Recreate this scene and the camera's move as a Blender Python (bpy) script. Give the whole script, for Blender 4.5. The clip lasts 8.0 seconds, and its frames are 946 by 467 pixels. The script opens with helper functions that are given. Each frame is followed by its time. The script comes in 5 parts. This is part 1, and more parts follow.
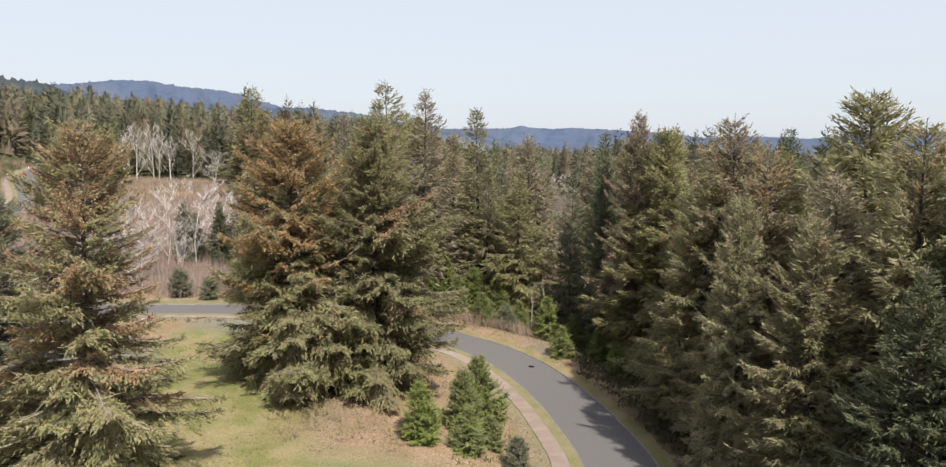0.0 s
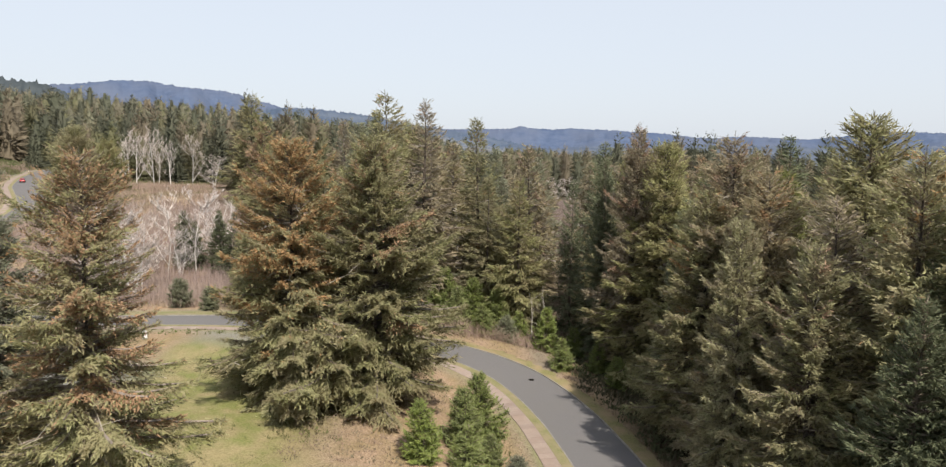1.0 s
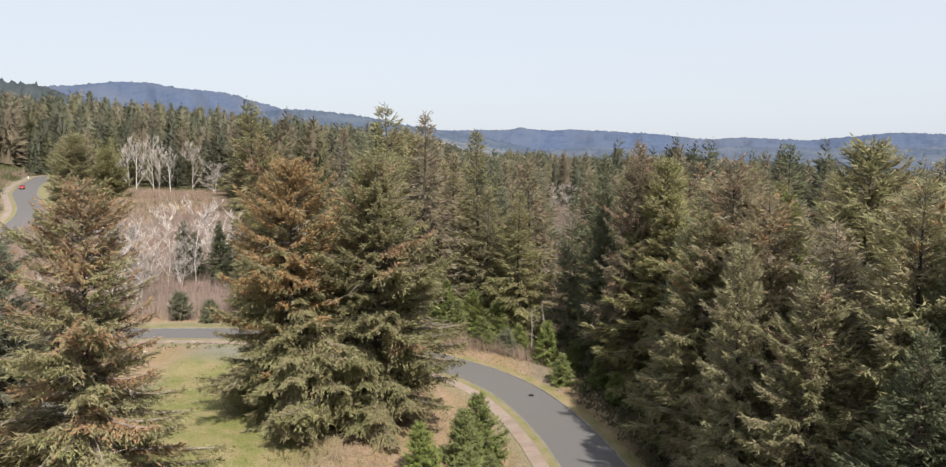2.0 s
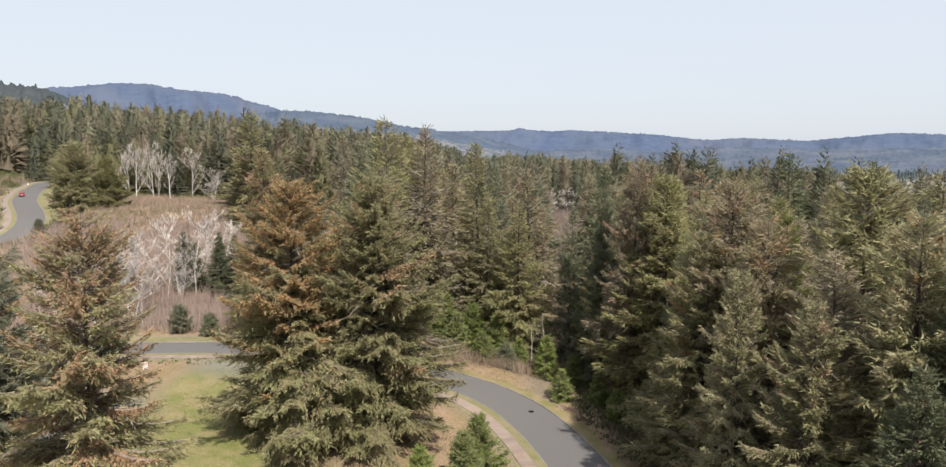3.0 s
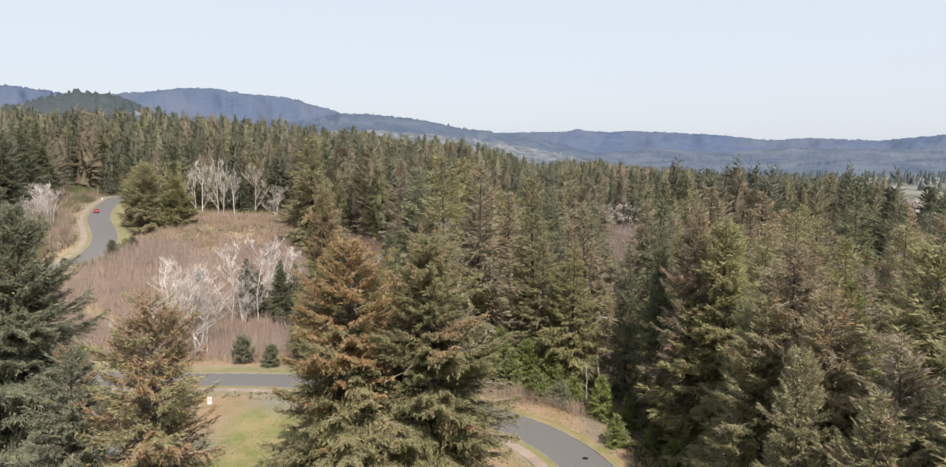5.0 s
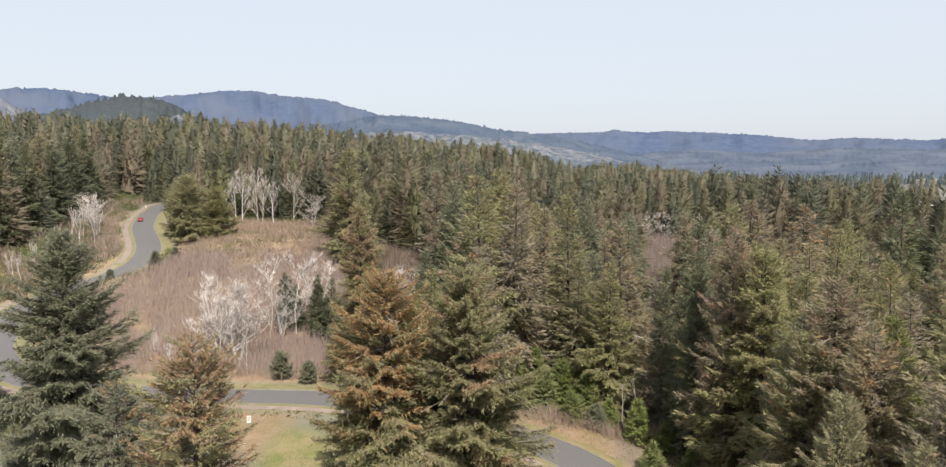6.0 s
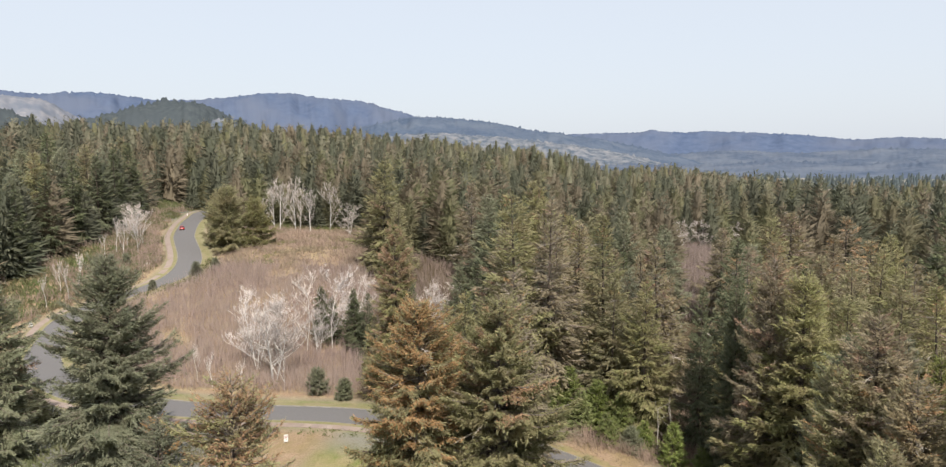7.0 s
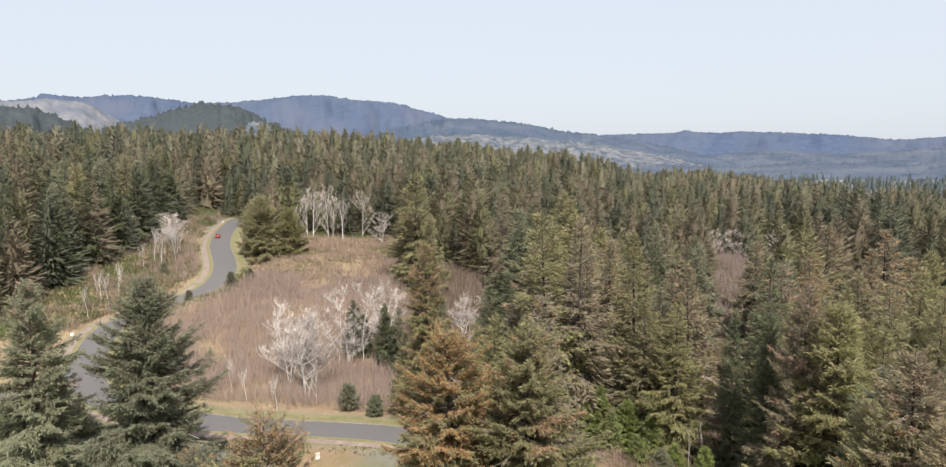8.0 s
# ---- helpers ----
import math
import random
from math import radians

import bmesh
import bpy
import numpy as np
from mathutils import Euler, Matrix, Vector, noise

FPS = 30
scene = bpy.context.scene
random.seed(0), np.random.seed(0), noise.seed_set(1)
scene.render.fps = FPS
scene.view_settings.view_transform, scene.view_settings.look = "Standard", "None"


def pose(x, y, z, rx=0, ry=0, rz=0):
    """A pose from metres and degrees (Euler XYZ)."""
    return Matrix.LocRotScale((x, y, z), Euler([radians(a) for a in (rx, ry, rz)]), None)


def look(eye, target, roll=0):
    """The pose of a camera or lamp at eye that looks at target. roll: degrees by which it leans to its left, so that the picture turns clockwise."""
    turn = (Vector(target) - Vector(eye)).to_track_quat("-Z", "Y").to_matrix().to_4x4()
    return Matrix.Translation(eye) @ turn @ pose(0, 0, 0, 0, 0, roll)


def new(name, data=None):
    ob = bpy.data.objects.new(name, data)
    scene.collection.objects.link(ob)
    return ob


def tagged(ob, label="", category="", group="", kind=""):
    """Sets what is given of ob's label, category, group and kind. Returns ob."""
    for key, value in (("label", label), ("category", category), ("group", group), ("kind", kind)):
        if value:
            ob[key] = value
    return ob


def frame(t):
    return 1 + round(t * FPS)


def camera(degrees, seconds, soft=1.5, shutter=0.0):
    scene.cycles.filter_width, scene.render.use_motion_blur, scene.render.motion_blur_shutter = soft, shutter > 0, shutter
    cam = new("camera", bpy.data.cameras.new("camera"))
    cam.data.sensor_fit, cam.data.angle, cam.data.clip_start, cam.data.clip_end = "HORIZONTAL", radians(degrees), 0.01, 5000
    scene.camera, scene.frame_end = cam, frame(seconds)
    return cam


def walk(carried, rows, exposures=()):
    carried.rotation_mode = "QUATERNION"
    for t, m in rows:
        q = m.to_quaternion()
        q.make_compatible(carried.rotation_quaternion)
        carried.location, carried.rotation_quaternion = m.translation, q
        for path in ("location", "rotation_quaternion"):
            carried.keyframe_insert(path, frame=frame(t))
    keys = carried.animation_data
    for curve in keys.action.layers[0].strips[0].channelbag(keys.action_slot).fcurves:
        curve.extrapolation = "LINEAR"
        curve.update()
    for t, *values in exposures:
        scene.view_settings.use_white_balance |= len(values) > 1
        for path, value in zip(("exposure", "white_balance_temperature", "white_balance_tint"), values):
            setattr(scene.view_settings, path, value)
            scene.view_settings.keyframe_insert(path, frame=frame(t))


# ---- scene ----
# camera: seconds, x, y, z, pitch, lean, yaw
cam = camera(65.5, 8.0, soft=1.35)
PATH = [
    (0.0, -0.00, -0.00, 27.60, -6.06, -0.24, -0.00),
    (0.5, -0.02, 0.07, 28.45, -6.07, -0.25, -0.02),
    (1.0, -0.05, 0.16, 29.45, -6.05, -0.28, -0.02),
    (1.5, -0.07, 0.26, 30.49, -6.02, -0.27, -0.02),
    (3.0, -0.11, 0.40, 33.83, -5.96, -0.16, -0.07),
    (3.5, -0.05, 0.41, 35.20, -5.95, -0.11, 0.31),
    (4.0, 0.00, 0.46, 36.82, -5.93, -0.08, 1.60),
    (4.5, 0.07, 0.52, 38.51, -5.94, -0.04, 2.98),
    (6.0, 0.13, 0.74, 43.70, -5.92, 0.13, 7.14),
    (6.5, 0.21, 0.86, 45.44, -5.90, 0.22, 8.54),
    (7.0, 0.27, 0.90, 47.19, -5.89, 0.29, 9.90),
    (7.5, 0.43, 0.89, 48.88, -5.86, 0.37, 11.29),
    (8.0, 0.60, 0.80, 50.60, -5.84, 0.38, 12.38),
]
walk(cam, [(t, pose(x, y, z, 90 + pitch, 0, yaw) @ pose(0, 0, 0, 0, 0, -lean)) for t, x, y, z, pitch, lean, yaw in PATH])

# ---- light ----
SUN_ELEV, SUN_TO = 49.0, Vector((0.42, -0.91, 0)).normalized()
world = bpy.data.worlds.new("sky")
scene.world = world
world.use_nodes = True
wn, wl = world.node_tree.nodes, world.node_tree.links
sky = wn.new("ShaderNodeTexSky")
sky.sky_type, sky.sun_disc = "NISHITA", False
sky.sun_elevation = radians(SUN_ELEV)
sky.sun_rotation = math.atan2(SUN_TO.x, SUN_TO.y)
sky.air_density, sky.dust_density, sky.ozone_density = 1.0, 2.5, 1.0
veil = wn.new("ShaderNodeMix")
veil.data_type = "RGBA"
veil.inputs[0].default_value = 0.75
veil.inputs[7].default_value = (6.82, 7.24, 7.90, 1)
wl.new(sky.outputs[0], veil.inputs[6])
wl.new(veil.outputs[2], wn["Background"].inputs[0])
wn["Background"].inputs[1].default_value = 0.091

sun_data = bpy.data.lights.new("sun", "SUN")
sun_data.energy, sun_data.angle, sun_data.color = 5.0, radians(0.6), (1.0, 0.93, 0.82)
sun = new("sun", sun_data)
sun.matrix_world = look((60, -40, 90), Vector((60, -40, 90)) - Vector((SUN_TO.x * math.cos(radians(SUN_ELEV)), SUN_TO.y * math.cos(radians(SUN_ELEV)), math.sin(radians(SUN_ELEV)))))
scene.view_settings.exposure = 0.5


# ---- materials ----
def material(name, dark, light, scale=1.0, fine=8.0, rough=0.85, bump=0.3, tint=None, islands=False, leaf=0.0, spec=0.25, metal=0.0, objects=0.13, coords="Object"):
    """Two-scale noise between two colours, with bump; tint: a third colour in large patches; islands: each small piece differs."""
    m = bpy.data.materials.new(name)
    m.use_nodes = True
    n, l = m.node_tree.nodes, m.node_tree.links
    b = n["Principled BSDF"]
    b.inputs["Roughness"].default_value, b.inputs["Metallic"].default_value = rough, metal
    b.inputs["Specular IOR Level"].default_value = spec
    geo = n.new("ShaderNodeNewGeometry")
    place = n.new("ShaderNodeTexCoord").outputs["Object"] if coords == "Object" else geo.outputs["Position"]

    def noisy(s, detail=4):
        t = n.new("ShaderNodeTexNoise")
        t.inputs["Scale"].default_value, t.inputs["Detail"].default_value = s, detail
        l.new(place, t.inputs["Vector"])
        return t.outputs["Fac"]

    def spread(value, lo, hi):
        r = n.new("ShaderNodeMapRange")
        r.inputs[1].default_value, r.inputs[2].default_value = lo, hi
        l.new(value, r.inputs[0])
        return r.outputs[0]

    def blend(f, a, c, mode="MIX"):
        x = n.new("ShaderNodeMix")
        x.data_type, x.blend_type = "RGBA", mode
        for v, k in ((f, 0), (a, 6), (c, 7)):
            if isinstance(v, (tuple, float)):
                x.inputs[k].default_value = (*v, 1) if isinstance(v, tuple) else v
            else:
                l.new(v, x.inputs[k])
        return x.outputs[2]

    fine_noise = noisy(fine, 6)
    vary = spread(fine_noise, 0.3, 0.7)
    if islands:
        part_mix = n.new("ShaderNodeMix")
        part_mix.inputs[0].default_value = 0.65
        l.new(vary, part_mix.inputs[2])
        l.new(geo.outputs["Random Per Island"], part_mix.inputs[3])
        vary = part_mix.outputs[0]
    col = blend(vary, dark, light)
    big = spread(noisy(scale), 0.38, 0.66)
    if tint:
        col = blend(big, col, tint)
    else:
        col = blend(spread(noisy(scale), 0.3, 0.75), col, tuple(0.72 * v for v in dark), "MIX")
    if objects:
        hsv = n.new("ShaderNodeHueSaturation")
        info = n.new("ShaderNodeObjectInfo")
        r = n.new("ShaderNodeMapRange")
        r.inputs[3].default_value, r.inputs[4].default_value = 1 - 2 * objects, 1 + 2 * objects
        l.new(info.outputs["Random"], r.inputs[0])
        l.new(r.outputs[0], hsv.inputs["Value"])
        other = n.new("ShaderNodeMath")
        other.operation, other.inputs[1].default_value = "MULTIPLY", 7.31
        part_of = n.new("ShaderNodeMath")
        part_of.operation = "FRACT"
        l.new(info.outputs["Random"], other.inputs[0])
        l.new(other.outputs[0], part_of.inputs[0])
        for key, lo, hi in (("Hue", 0.5 - 0.12 * objects, 0.5 + 0.03 * objects), ("Saturation", 1 - 2.2 * objects, 1 + 0.6 * objects)):
            q = n.new("ShaderNodeMapRange")
            q.inputs[3].default_value, q.inputs[4].default_value = lo, hi
            l.new(part_of.outputs[0], q.inputs[0])
            l.new(q.outputs[0], hsv.inputs[key])
        l.new(col, hsv.inputs["Color"])
        col = hsv.outputs[0]
    l.new(col, b.inputs["Base Color"])
    if bump:
        bu = n.new("ShaderNodeBump")
        bu.inputs["Strength"].default_value, bu.inputs["Distance"].default_value = bump, 0.05
        l.new(fine_noise, bu.inputs["Height"])
        l.new(bu.outputs[0], b.inputs["Normal"])
    if leaf:
        tr = n.new("ShaderNodeBsdfTranslucent")
        mix = n.new("ShaderNodeMixShader")
        mix.inputs[0].default_value = leaf
        l.new(col, tr.inputs[0])
        l.new(b.outputs[0], mix.inputs[1])
        l.new(tr.outputs[0], mix.inputs[2])
        l.new(mix.outputs[0], n["Material Output"].inputs[0])
    return m


NEEDLE = material("spruce_needles", (0.108, 0.120, 0.051), (0.412, 0.398, 0.190), 0.35, 0.9, 0.7, 0, (0.284, 0.246, 0.140), True, 0.4, objects=0.07)
NEEDLE_GREY = material("grey_green_needles", (0.104, 0.124, 0.078), (0.335, 0.342, 0.222), 0.35, 0.9, 0.7, 0, (0.215, 0.217, 0.145), True, 0.4, objects=0.07)
NEEDLE_BROWN = material("thin_brown_needles", (0.182, 0.152, 0.090), (0.395, 0.325, 0.210), 0.35, 0.9, 0.75, 0, (0.238, 0.212, 0.128), True, 0.4, objects=0.07)
NEEDLE_DARK = material("dark_fir_needles", (0.068, 0.085, 0.046), (0.175, 0.190, 0.104), 0.35, 0.9, 0.7, 0, (0.122, 0.134, 0.074), True, 0.25, objects=0.07)
NEEDLE_YOUNG = material("young_needles", (0.090, 0.122, 0.036), (0.255, 0.290, 0.105), 0.8, 3, 0.65, 0, (0.196, 0.233, 0.063), True, 0.3, objects=0.07)
NEEDLE_YEW = material("yellow_green_needles", (0.095, 0.127, 0.022), (0.254, 0.255, 0.069), 0.5, 0.9, 0.65, 0, (0.159, 0.180, 0.036), True, 0.3)
CONE = material("ripe_cones", (0.225, 0.135, 0.068), (0.430, 0.275, 0.150), 0.6, 1.5, 0.75, 0, (0.320, 0.200, 0.105), True, 0.2)
# bare inner twigs, their brown deepened to stand for shade within the crown
INNER = material("shade_dark_inner_twigs", (0.060, 0.046, 0.034), (0.160, 0.124, 0.090), 0.5, 0.9, 0.95, 0, None, True)
GREY_TWIG = material("grey_bare_twigs", (0.190, 0.160, 0.130), (0.380, 0.325, 0.275), 0.5, 0.9, 0.95, 0, None, True)
BARK = material("spruce_bark", (0.055, 0.043, 0.034), (0.170, 0.140, 0.115), 0.6, 9, 0.95, 0.6)
LIMB = material("grey_limb_bark", (0.150, 0.120, 0.092), (0.330, 0.275, 0.220), 0.6, 7, 0.95, 0.3)
DEAD = material("bleached_wood", (0.300, 0.265, 0.215), (0.560, 0.510, 0.440), 0.7, 8, 0.9, 0.3)
ALDER = material("pale_alder_bark", (0.500, 0.470, 0.440), (0.760, 0.725, 0.690), 0.6, 6, 0.9, 0.2)
TWIG = material("alder_twigs", (0.400, 0.345, 0.315), (0.660, 0.600, 0.560), 0.4, 5, 0.9, 0, None, True)
STEM = material("thicket_stems", (0.135, 0.094, 0.080), (0.345, 0.258, 0.216), 0.06, 1.2, 0.9, 0, (0.270, 0.208, 0.168), True, 0, coords="World")
BRACKEN = material("dry_bracken", (0.165, 0.112, 0.082), (0.430, 0.325, 0.240), 0.08, 0.7, 0.9, 0, (0.225, 0.185, 0.115), True, 0.2, coords="World")
BROOM = material("broom_scrub", (0.058, 0.088, 0.024), (0.150, 0.180, 0.056), 0.09, 3, 0.8, 0, (0.150, 0.130, 0.066), True, 0.25, coords="World")
GRASS = material("grass_blades", (0.110, 0.115, 0.038), (0.225, 0.210, 0.085), 0.3, 4, 0.8, 0, (0.235, 0.190, 0.100), True, 0.3, coords="World")
LITTER = material("fallen_leaves", (0.180, 0.110, 0.060), (0.380, 0.260, 0.160), 0.5, 4, 0.9, 0, (0.150, 0.130, 0.060), True, 0.1, coords="World")
ASPHALT = material("worn_asphalt", (0.098, 0.093, 0.094), (0.150, 0.143, 0.145), 0.25, 14, 0.9, 0.25, (0.125, 0.119, 0.118), objects=0, coords="World")
KERB = material("kerb_concrete", (0.190, 0.175, 0.155), (0.280, 0.260, 0.230), 0.8, 12, 0.9, 0.2, objects=0.05, coords="World")
SLAB = material("walk_concrete", (0.215, 0.168, 0.140), (0.300, 0.243, 0.208), 0.5, 10, 0.9, 0.2, (0.225, 0.170, 0.140), objects=0.05, coords="World")
VERGE = material("verge_grass", (0.112, 0.112, 0.046), (0.215, 0.200, 0.098), 0.5, 6, 0.9, 0.5, (0.215, 0.180, 0.108), objects=0, coords="World")
BANK = material("mossy_bank", (0.105, 0.108, 0.036), (0.225, 0.200, 0.090), 0.4, 6, 0.95, 0.5, (0.245, 0.185, 0.110), objects=0, coords="World")
IRON = material("cast_iron", (0.030, 0.028, 0.026), (0.070, 0.060, 0.052), 3, 40, 0.6, 0.3, metal=0.6)
WHITE = material("white_board", (0.700, 0.690, 0.660), (0.820, 0.810, 0.780), 2, 20, 0.6, 0.05)
INK = material("dull_red_print", (0.300, 0.090, 0.060), (0.360, 0.120, 0.080), 3, 20, 0.6, 0)
POST = material("weathered_post", (0.260, 0.220, 0.170), (0.420, 0.360, 0.290), 3, 20, 0.85, 0.2)
STONE = material("pale_boulder", (0.300, 0.270, 0.240), (0.520, 0.480, 0.430), 0.8, 6, 0.9, 0.5)
CAR_RED = material("red_car_paint", (0.420, 0.020, 0.020), (0.480, 0.030, 0.028), 0.5, 4, 0.3, 0, spec=0.6, objects=0)
GLASS = material("dark_car_glass", (0.020, 0.024, 0.028), (0.030, 0.034, 0.038), 1, 4, 0.06, 0, spec=0.8, objects=0)
RUBBER = material("tyre_rubber", (0.020, 0.020, 0.020), (0.035, 0.035, 0.035), 4, 30, 0.8, 0.1, objects=0)
ALLOY = material("wheel_alloy", (0.450, 0.450, 0.450), (0.600, 0.600, 0.600), 4, 20, 0.35, 0, metal=0.9, objects=0)
LAMP = material("headlamp_lens", (0.700, 0.700, 0.680), (0.800, 0.800, 0.780), 4, 20, 0.15, 0, spec=0.7, objects=0)
WOOD_FAR = material("far_conifer_wood", (0.090, 0.094, 0.066), (0.190, 0.186, 0.130), 0.02, 0.09, 1.0, 0, (0.165, 0.146, 0.110), True, spec=0, objects=0, coords="World")
WOOD_OLIVE = material("far_olive_foliage", (0.078, 0.084, 0.044), (0.225, 0.220, 0.122), 0.05, 0.4, 0.8, 0, (0.165, 0.146, 0.096), True, 0.3, objects=0, coords="World")
WOOD_BROWN = material("far_brown_foliage", (0.100, 0.084, 0.056), (0.255, 0.212, 0.150), 0.05, 0.4, 0.8, 0, (0.170, 0.144, 0.104), True, 0.3, objects=0, coords="World")
WOOD_DARK = material("far_dark_foliage", (0.052, 0.060, 0.042), (0.150, 0.156, 0.105), 0.05, 0.4, 0.8, 0, (0.104, 0.104, 0.074), True, 0.25, objects=0, coords="World")
# blue-grey here is distance haze put into the foliage colour
WOOD_HAZE = material("haze_tinted_valley_wood", (0.058, 0.078, 0.088), (0.098, 0.116, 0.120), 0.01, 0.05, 1.0, 0, (0.085, 0.098, 0.100), True, spec=0, objects=0, coords="World")
# hill colours: woods and clearings with the blue of distance haze painted in
HILL_FAR = material("hazed_far_wooded_slope", (0.058, 0.080, 0.135), (0.080, 0.105, 0.165), 0.004, 0.03, 1.0, 0, (0.090, 0.108, 0.155), spec=0, objects=0, coords="World")
HILL_MID = material("hazed_slope_with_clearings", (0.050, 0.070, 0.110), (0.076, 0.098, 0.140), 0.010, 0.06, 1.0, 0, (0.092, 0.112, 0.148), spec=0, objects=0, coords="World")
HILL_CUT = material("hazed_logged_slope", (0.052, 0.070, 0.098), (0.090, 0.108, 0.136), 0.034, 0.09, 1.0, 0, (0.175, 0.178, 0.192), spec=0, objects=0, coords="World")
HILL_BARE = material("hazed_pale_logged_hilltop", (0.140, 0.146, 0.168), (0.215, 0.212, 0.226), 0.012, 0.05, 1.0, 0, (0.112, 0.126, 0.158), spec=0, objects=0, coords="World")
HILL_LOW = material("hazed_valley_woods_and_fields", (0.056, 0.074, 0.112), (0.082, 0.102, 0.142), 0.009, 0.05, 1.0, 0, (0.105, 0.122, 0.155), spec=0, objects=0, coords="World")
HILL_NEAR = material("hazed_dark_knoll", (0.038, 0.048, 0.056), (0.070, 0.080, 0.084), 0.012, 0.08, 1.0, 0, (0.054, 0.064, 0.072), spec=0, objects=0, coords="World")


# ---- mesh helpers ----
def mesh_of(name, verts, faces, mat, smooth=False):
    """A mesh from an array of points and an array of equal-sided faces."""
    me = bpy.data.meshes.new(name)
    verts, faces = np.asarray(verts, dtype=np.float32), np.asarray(faces, dtype=np.int32)
    k = faces.shape[1]
    me.vertices.add(len(verts))
    me.vertices.foreach_set("co", verts.ravel())
    me.loops.add(faces.size)
    me.loops.foreach_set("vertex_index", faces.ravel())
    me.polygons.add(len(faces))
    me.polygons.foreach_set("loop_start", np.arange(0, faces.size, k, dtype=np.int32))
    me.polygons.foreach_set("use_smooth", np.full(len(faces), smooth, dtype=bool))
    me.update(calc_edges=True)
    me.materials.append(mat)
    return me


def part(name, me, parent, label=""):
    ob = new(name, me)
    ob.parent = parent
    return tagged(ob, label)


def part_bm(name, bm, mat, parent=None, label=""):
    me = bpy.data.meshes.new(name)
    bm.to_mesh(me)
    bm.free()
    me.materials.append(mat)
    return part(name, me, parent, label)


def thing(name, place, label, category, group="", kind=""):
    ob = new(name)
    ob.empty_display_size = 0.5
    ob.location = place
    return tagged(ob, label, category, group, kind)


def box_bm(bm, x0, x1, y0, y1, z0, z1, bevel=0.0):
    r = bmesh.ops.create_cube(bm, size=1, matrix=Matrix.LocRotScale(((x0 + x1) / 2, (y0 + y1) / 2, (z0 + z1) / 2), None, (x1 - x0, y1 - y0, z1 - z0)))
    if bevel:
        edges = list({e for v in r["verts"] for e in v.link_edges})
        bmesh.ops.bevel(bm, geom=edges, offset=bevel, segments=2, affect="EDGES")
    return bm


def tubes(paths, sides=3):
    """Tapered tubes: each path is an array of rows x, y, z, radius."""
    vs, fs, base = [], [], 0
    ang = np.arange(sides) * 2 * math.pi / sides
    for p in paths:
        p = np.asarray(p, dtype=float)
        d = np.gradient(p[:, :3], axis=0)
        d /= np.linalg.norm(d, axis=1)[:, None] + 1e-9
        ref = np.where(np.abs(d[:, 2:3]) > 0.9, np.array([[1.0, 0, 0]]), np.array([[0, 0, 1.0]]))
        u = np.cross(d, ref)
        u /= np.linalg.norm(u, axis=1)[:, None] + 1e-9
        w = np.cross(d, u)
        ring = p[:, None, :3] + p[:, None, 3:4] * (np.cos(ang)[None, :, None] * u[:, None] + np.sin(ang)[None, :, None] * w[:, None])
        n = len(p)
        i = np.arange(n - 1)[:, None] * sides + np.arange(sides)[None]
        j = np.arange(n - 1)[:, None] * sides + (np.arange(sides)[None] + 1) % sides
        fs.append(np.stack([i, j, j + sides, i + sides], -1).reshape(-1, 4) + base)
        vs.append(ring.reshape(-1, 3))
        base += n * sides
    return np.concatenate(vs), np.concatenate(fs)


def tufts(p, d, length, width, rng, flat=0.0):
    """Small lance-shaped sprays at points p, along directions d."""
    n = len(p)
    d = d / (np.linalg.norm(d, axis=1)[:, None] + 1e-9)
    s = np.cross(d, rng.normal(size=(n, 3)) * (1 - 0.45 * flat) + np.array([[0, 0, 1.3 * flat]]))
    s /= np.linalg.norm(s, axis=1)[:, None] + 1e-9
    length, width = np.broadcast_to(length, n)[:, None], np.broadcast_to(width, n)[:, None]
    v = np.stack([p - d * length * 0.15, p + d * length * 0.35 + s * width * 0.5, p + d * length, p + d * length * 0.35 - s * width * 0.5], 1)
    return v.reshape(-1, 3), np.arange(4 * n).reshape(n, 4)


def step(a, b, v):
    t = np.clip((np.asarray(v, dtype=float) - a) / (b - a), 0, 1)
    return t * t * (3 - 2 * t)


# ---- the lie of the land ----
ROAD = [(13.0, -60), (14.4, 20), (14.9, 50), (14.6, 70), (14.1, 75.4), (13.2, 81), (12.0, 87.3), (9.6, 95.5), (6.6, 102), (3.2, 106.3), (-1, 109.6), (-10, 114), (-25, 119),
        (-43, 121.9), (-60, 121.2), (-75, 120.6), (-98, 125), (-113, 134), (-124, 144.5), (-131, 156.2), (-136.2, 166.6), (-137, 176), (-132.6, 187), (-127.6, 195.5), (-126.4, 205.3),
        (-131.5, 219), (-148, 244), (-157.5, 259), (-172, 287), (-181, 309), (-186, 322), (-186.5, 334), (-180, 344), (-166, 352), (-148, 358)]


def hills_and_dips(x, y):
    r = np.hypot(x, y)
    z = -2.8 + 4.4 * step(13, -20, x)
    z = z + (15 * step(138, 240, y) + 6 * step(310, 420, y)) * step(25, -85, x)
    z = z + 18 * step(-110, -330, x) * step(150, 330, y)
    z = z + 10 * step(150, 330, y) * step(-20, 40, x) * step(190, 90, x)
    z = z + (11 + 9 * step(120, -260, x)) * step(380, 800, r) * step(400, -200, x)
    return z - (z + 6) * step(1000, 1500, r)


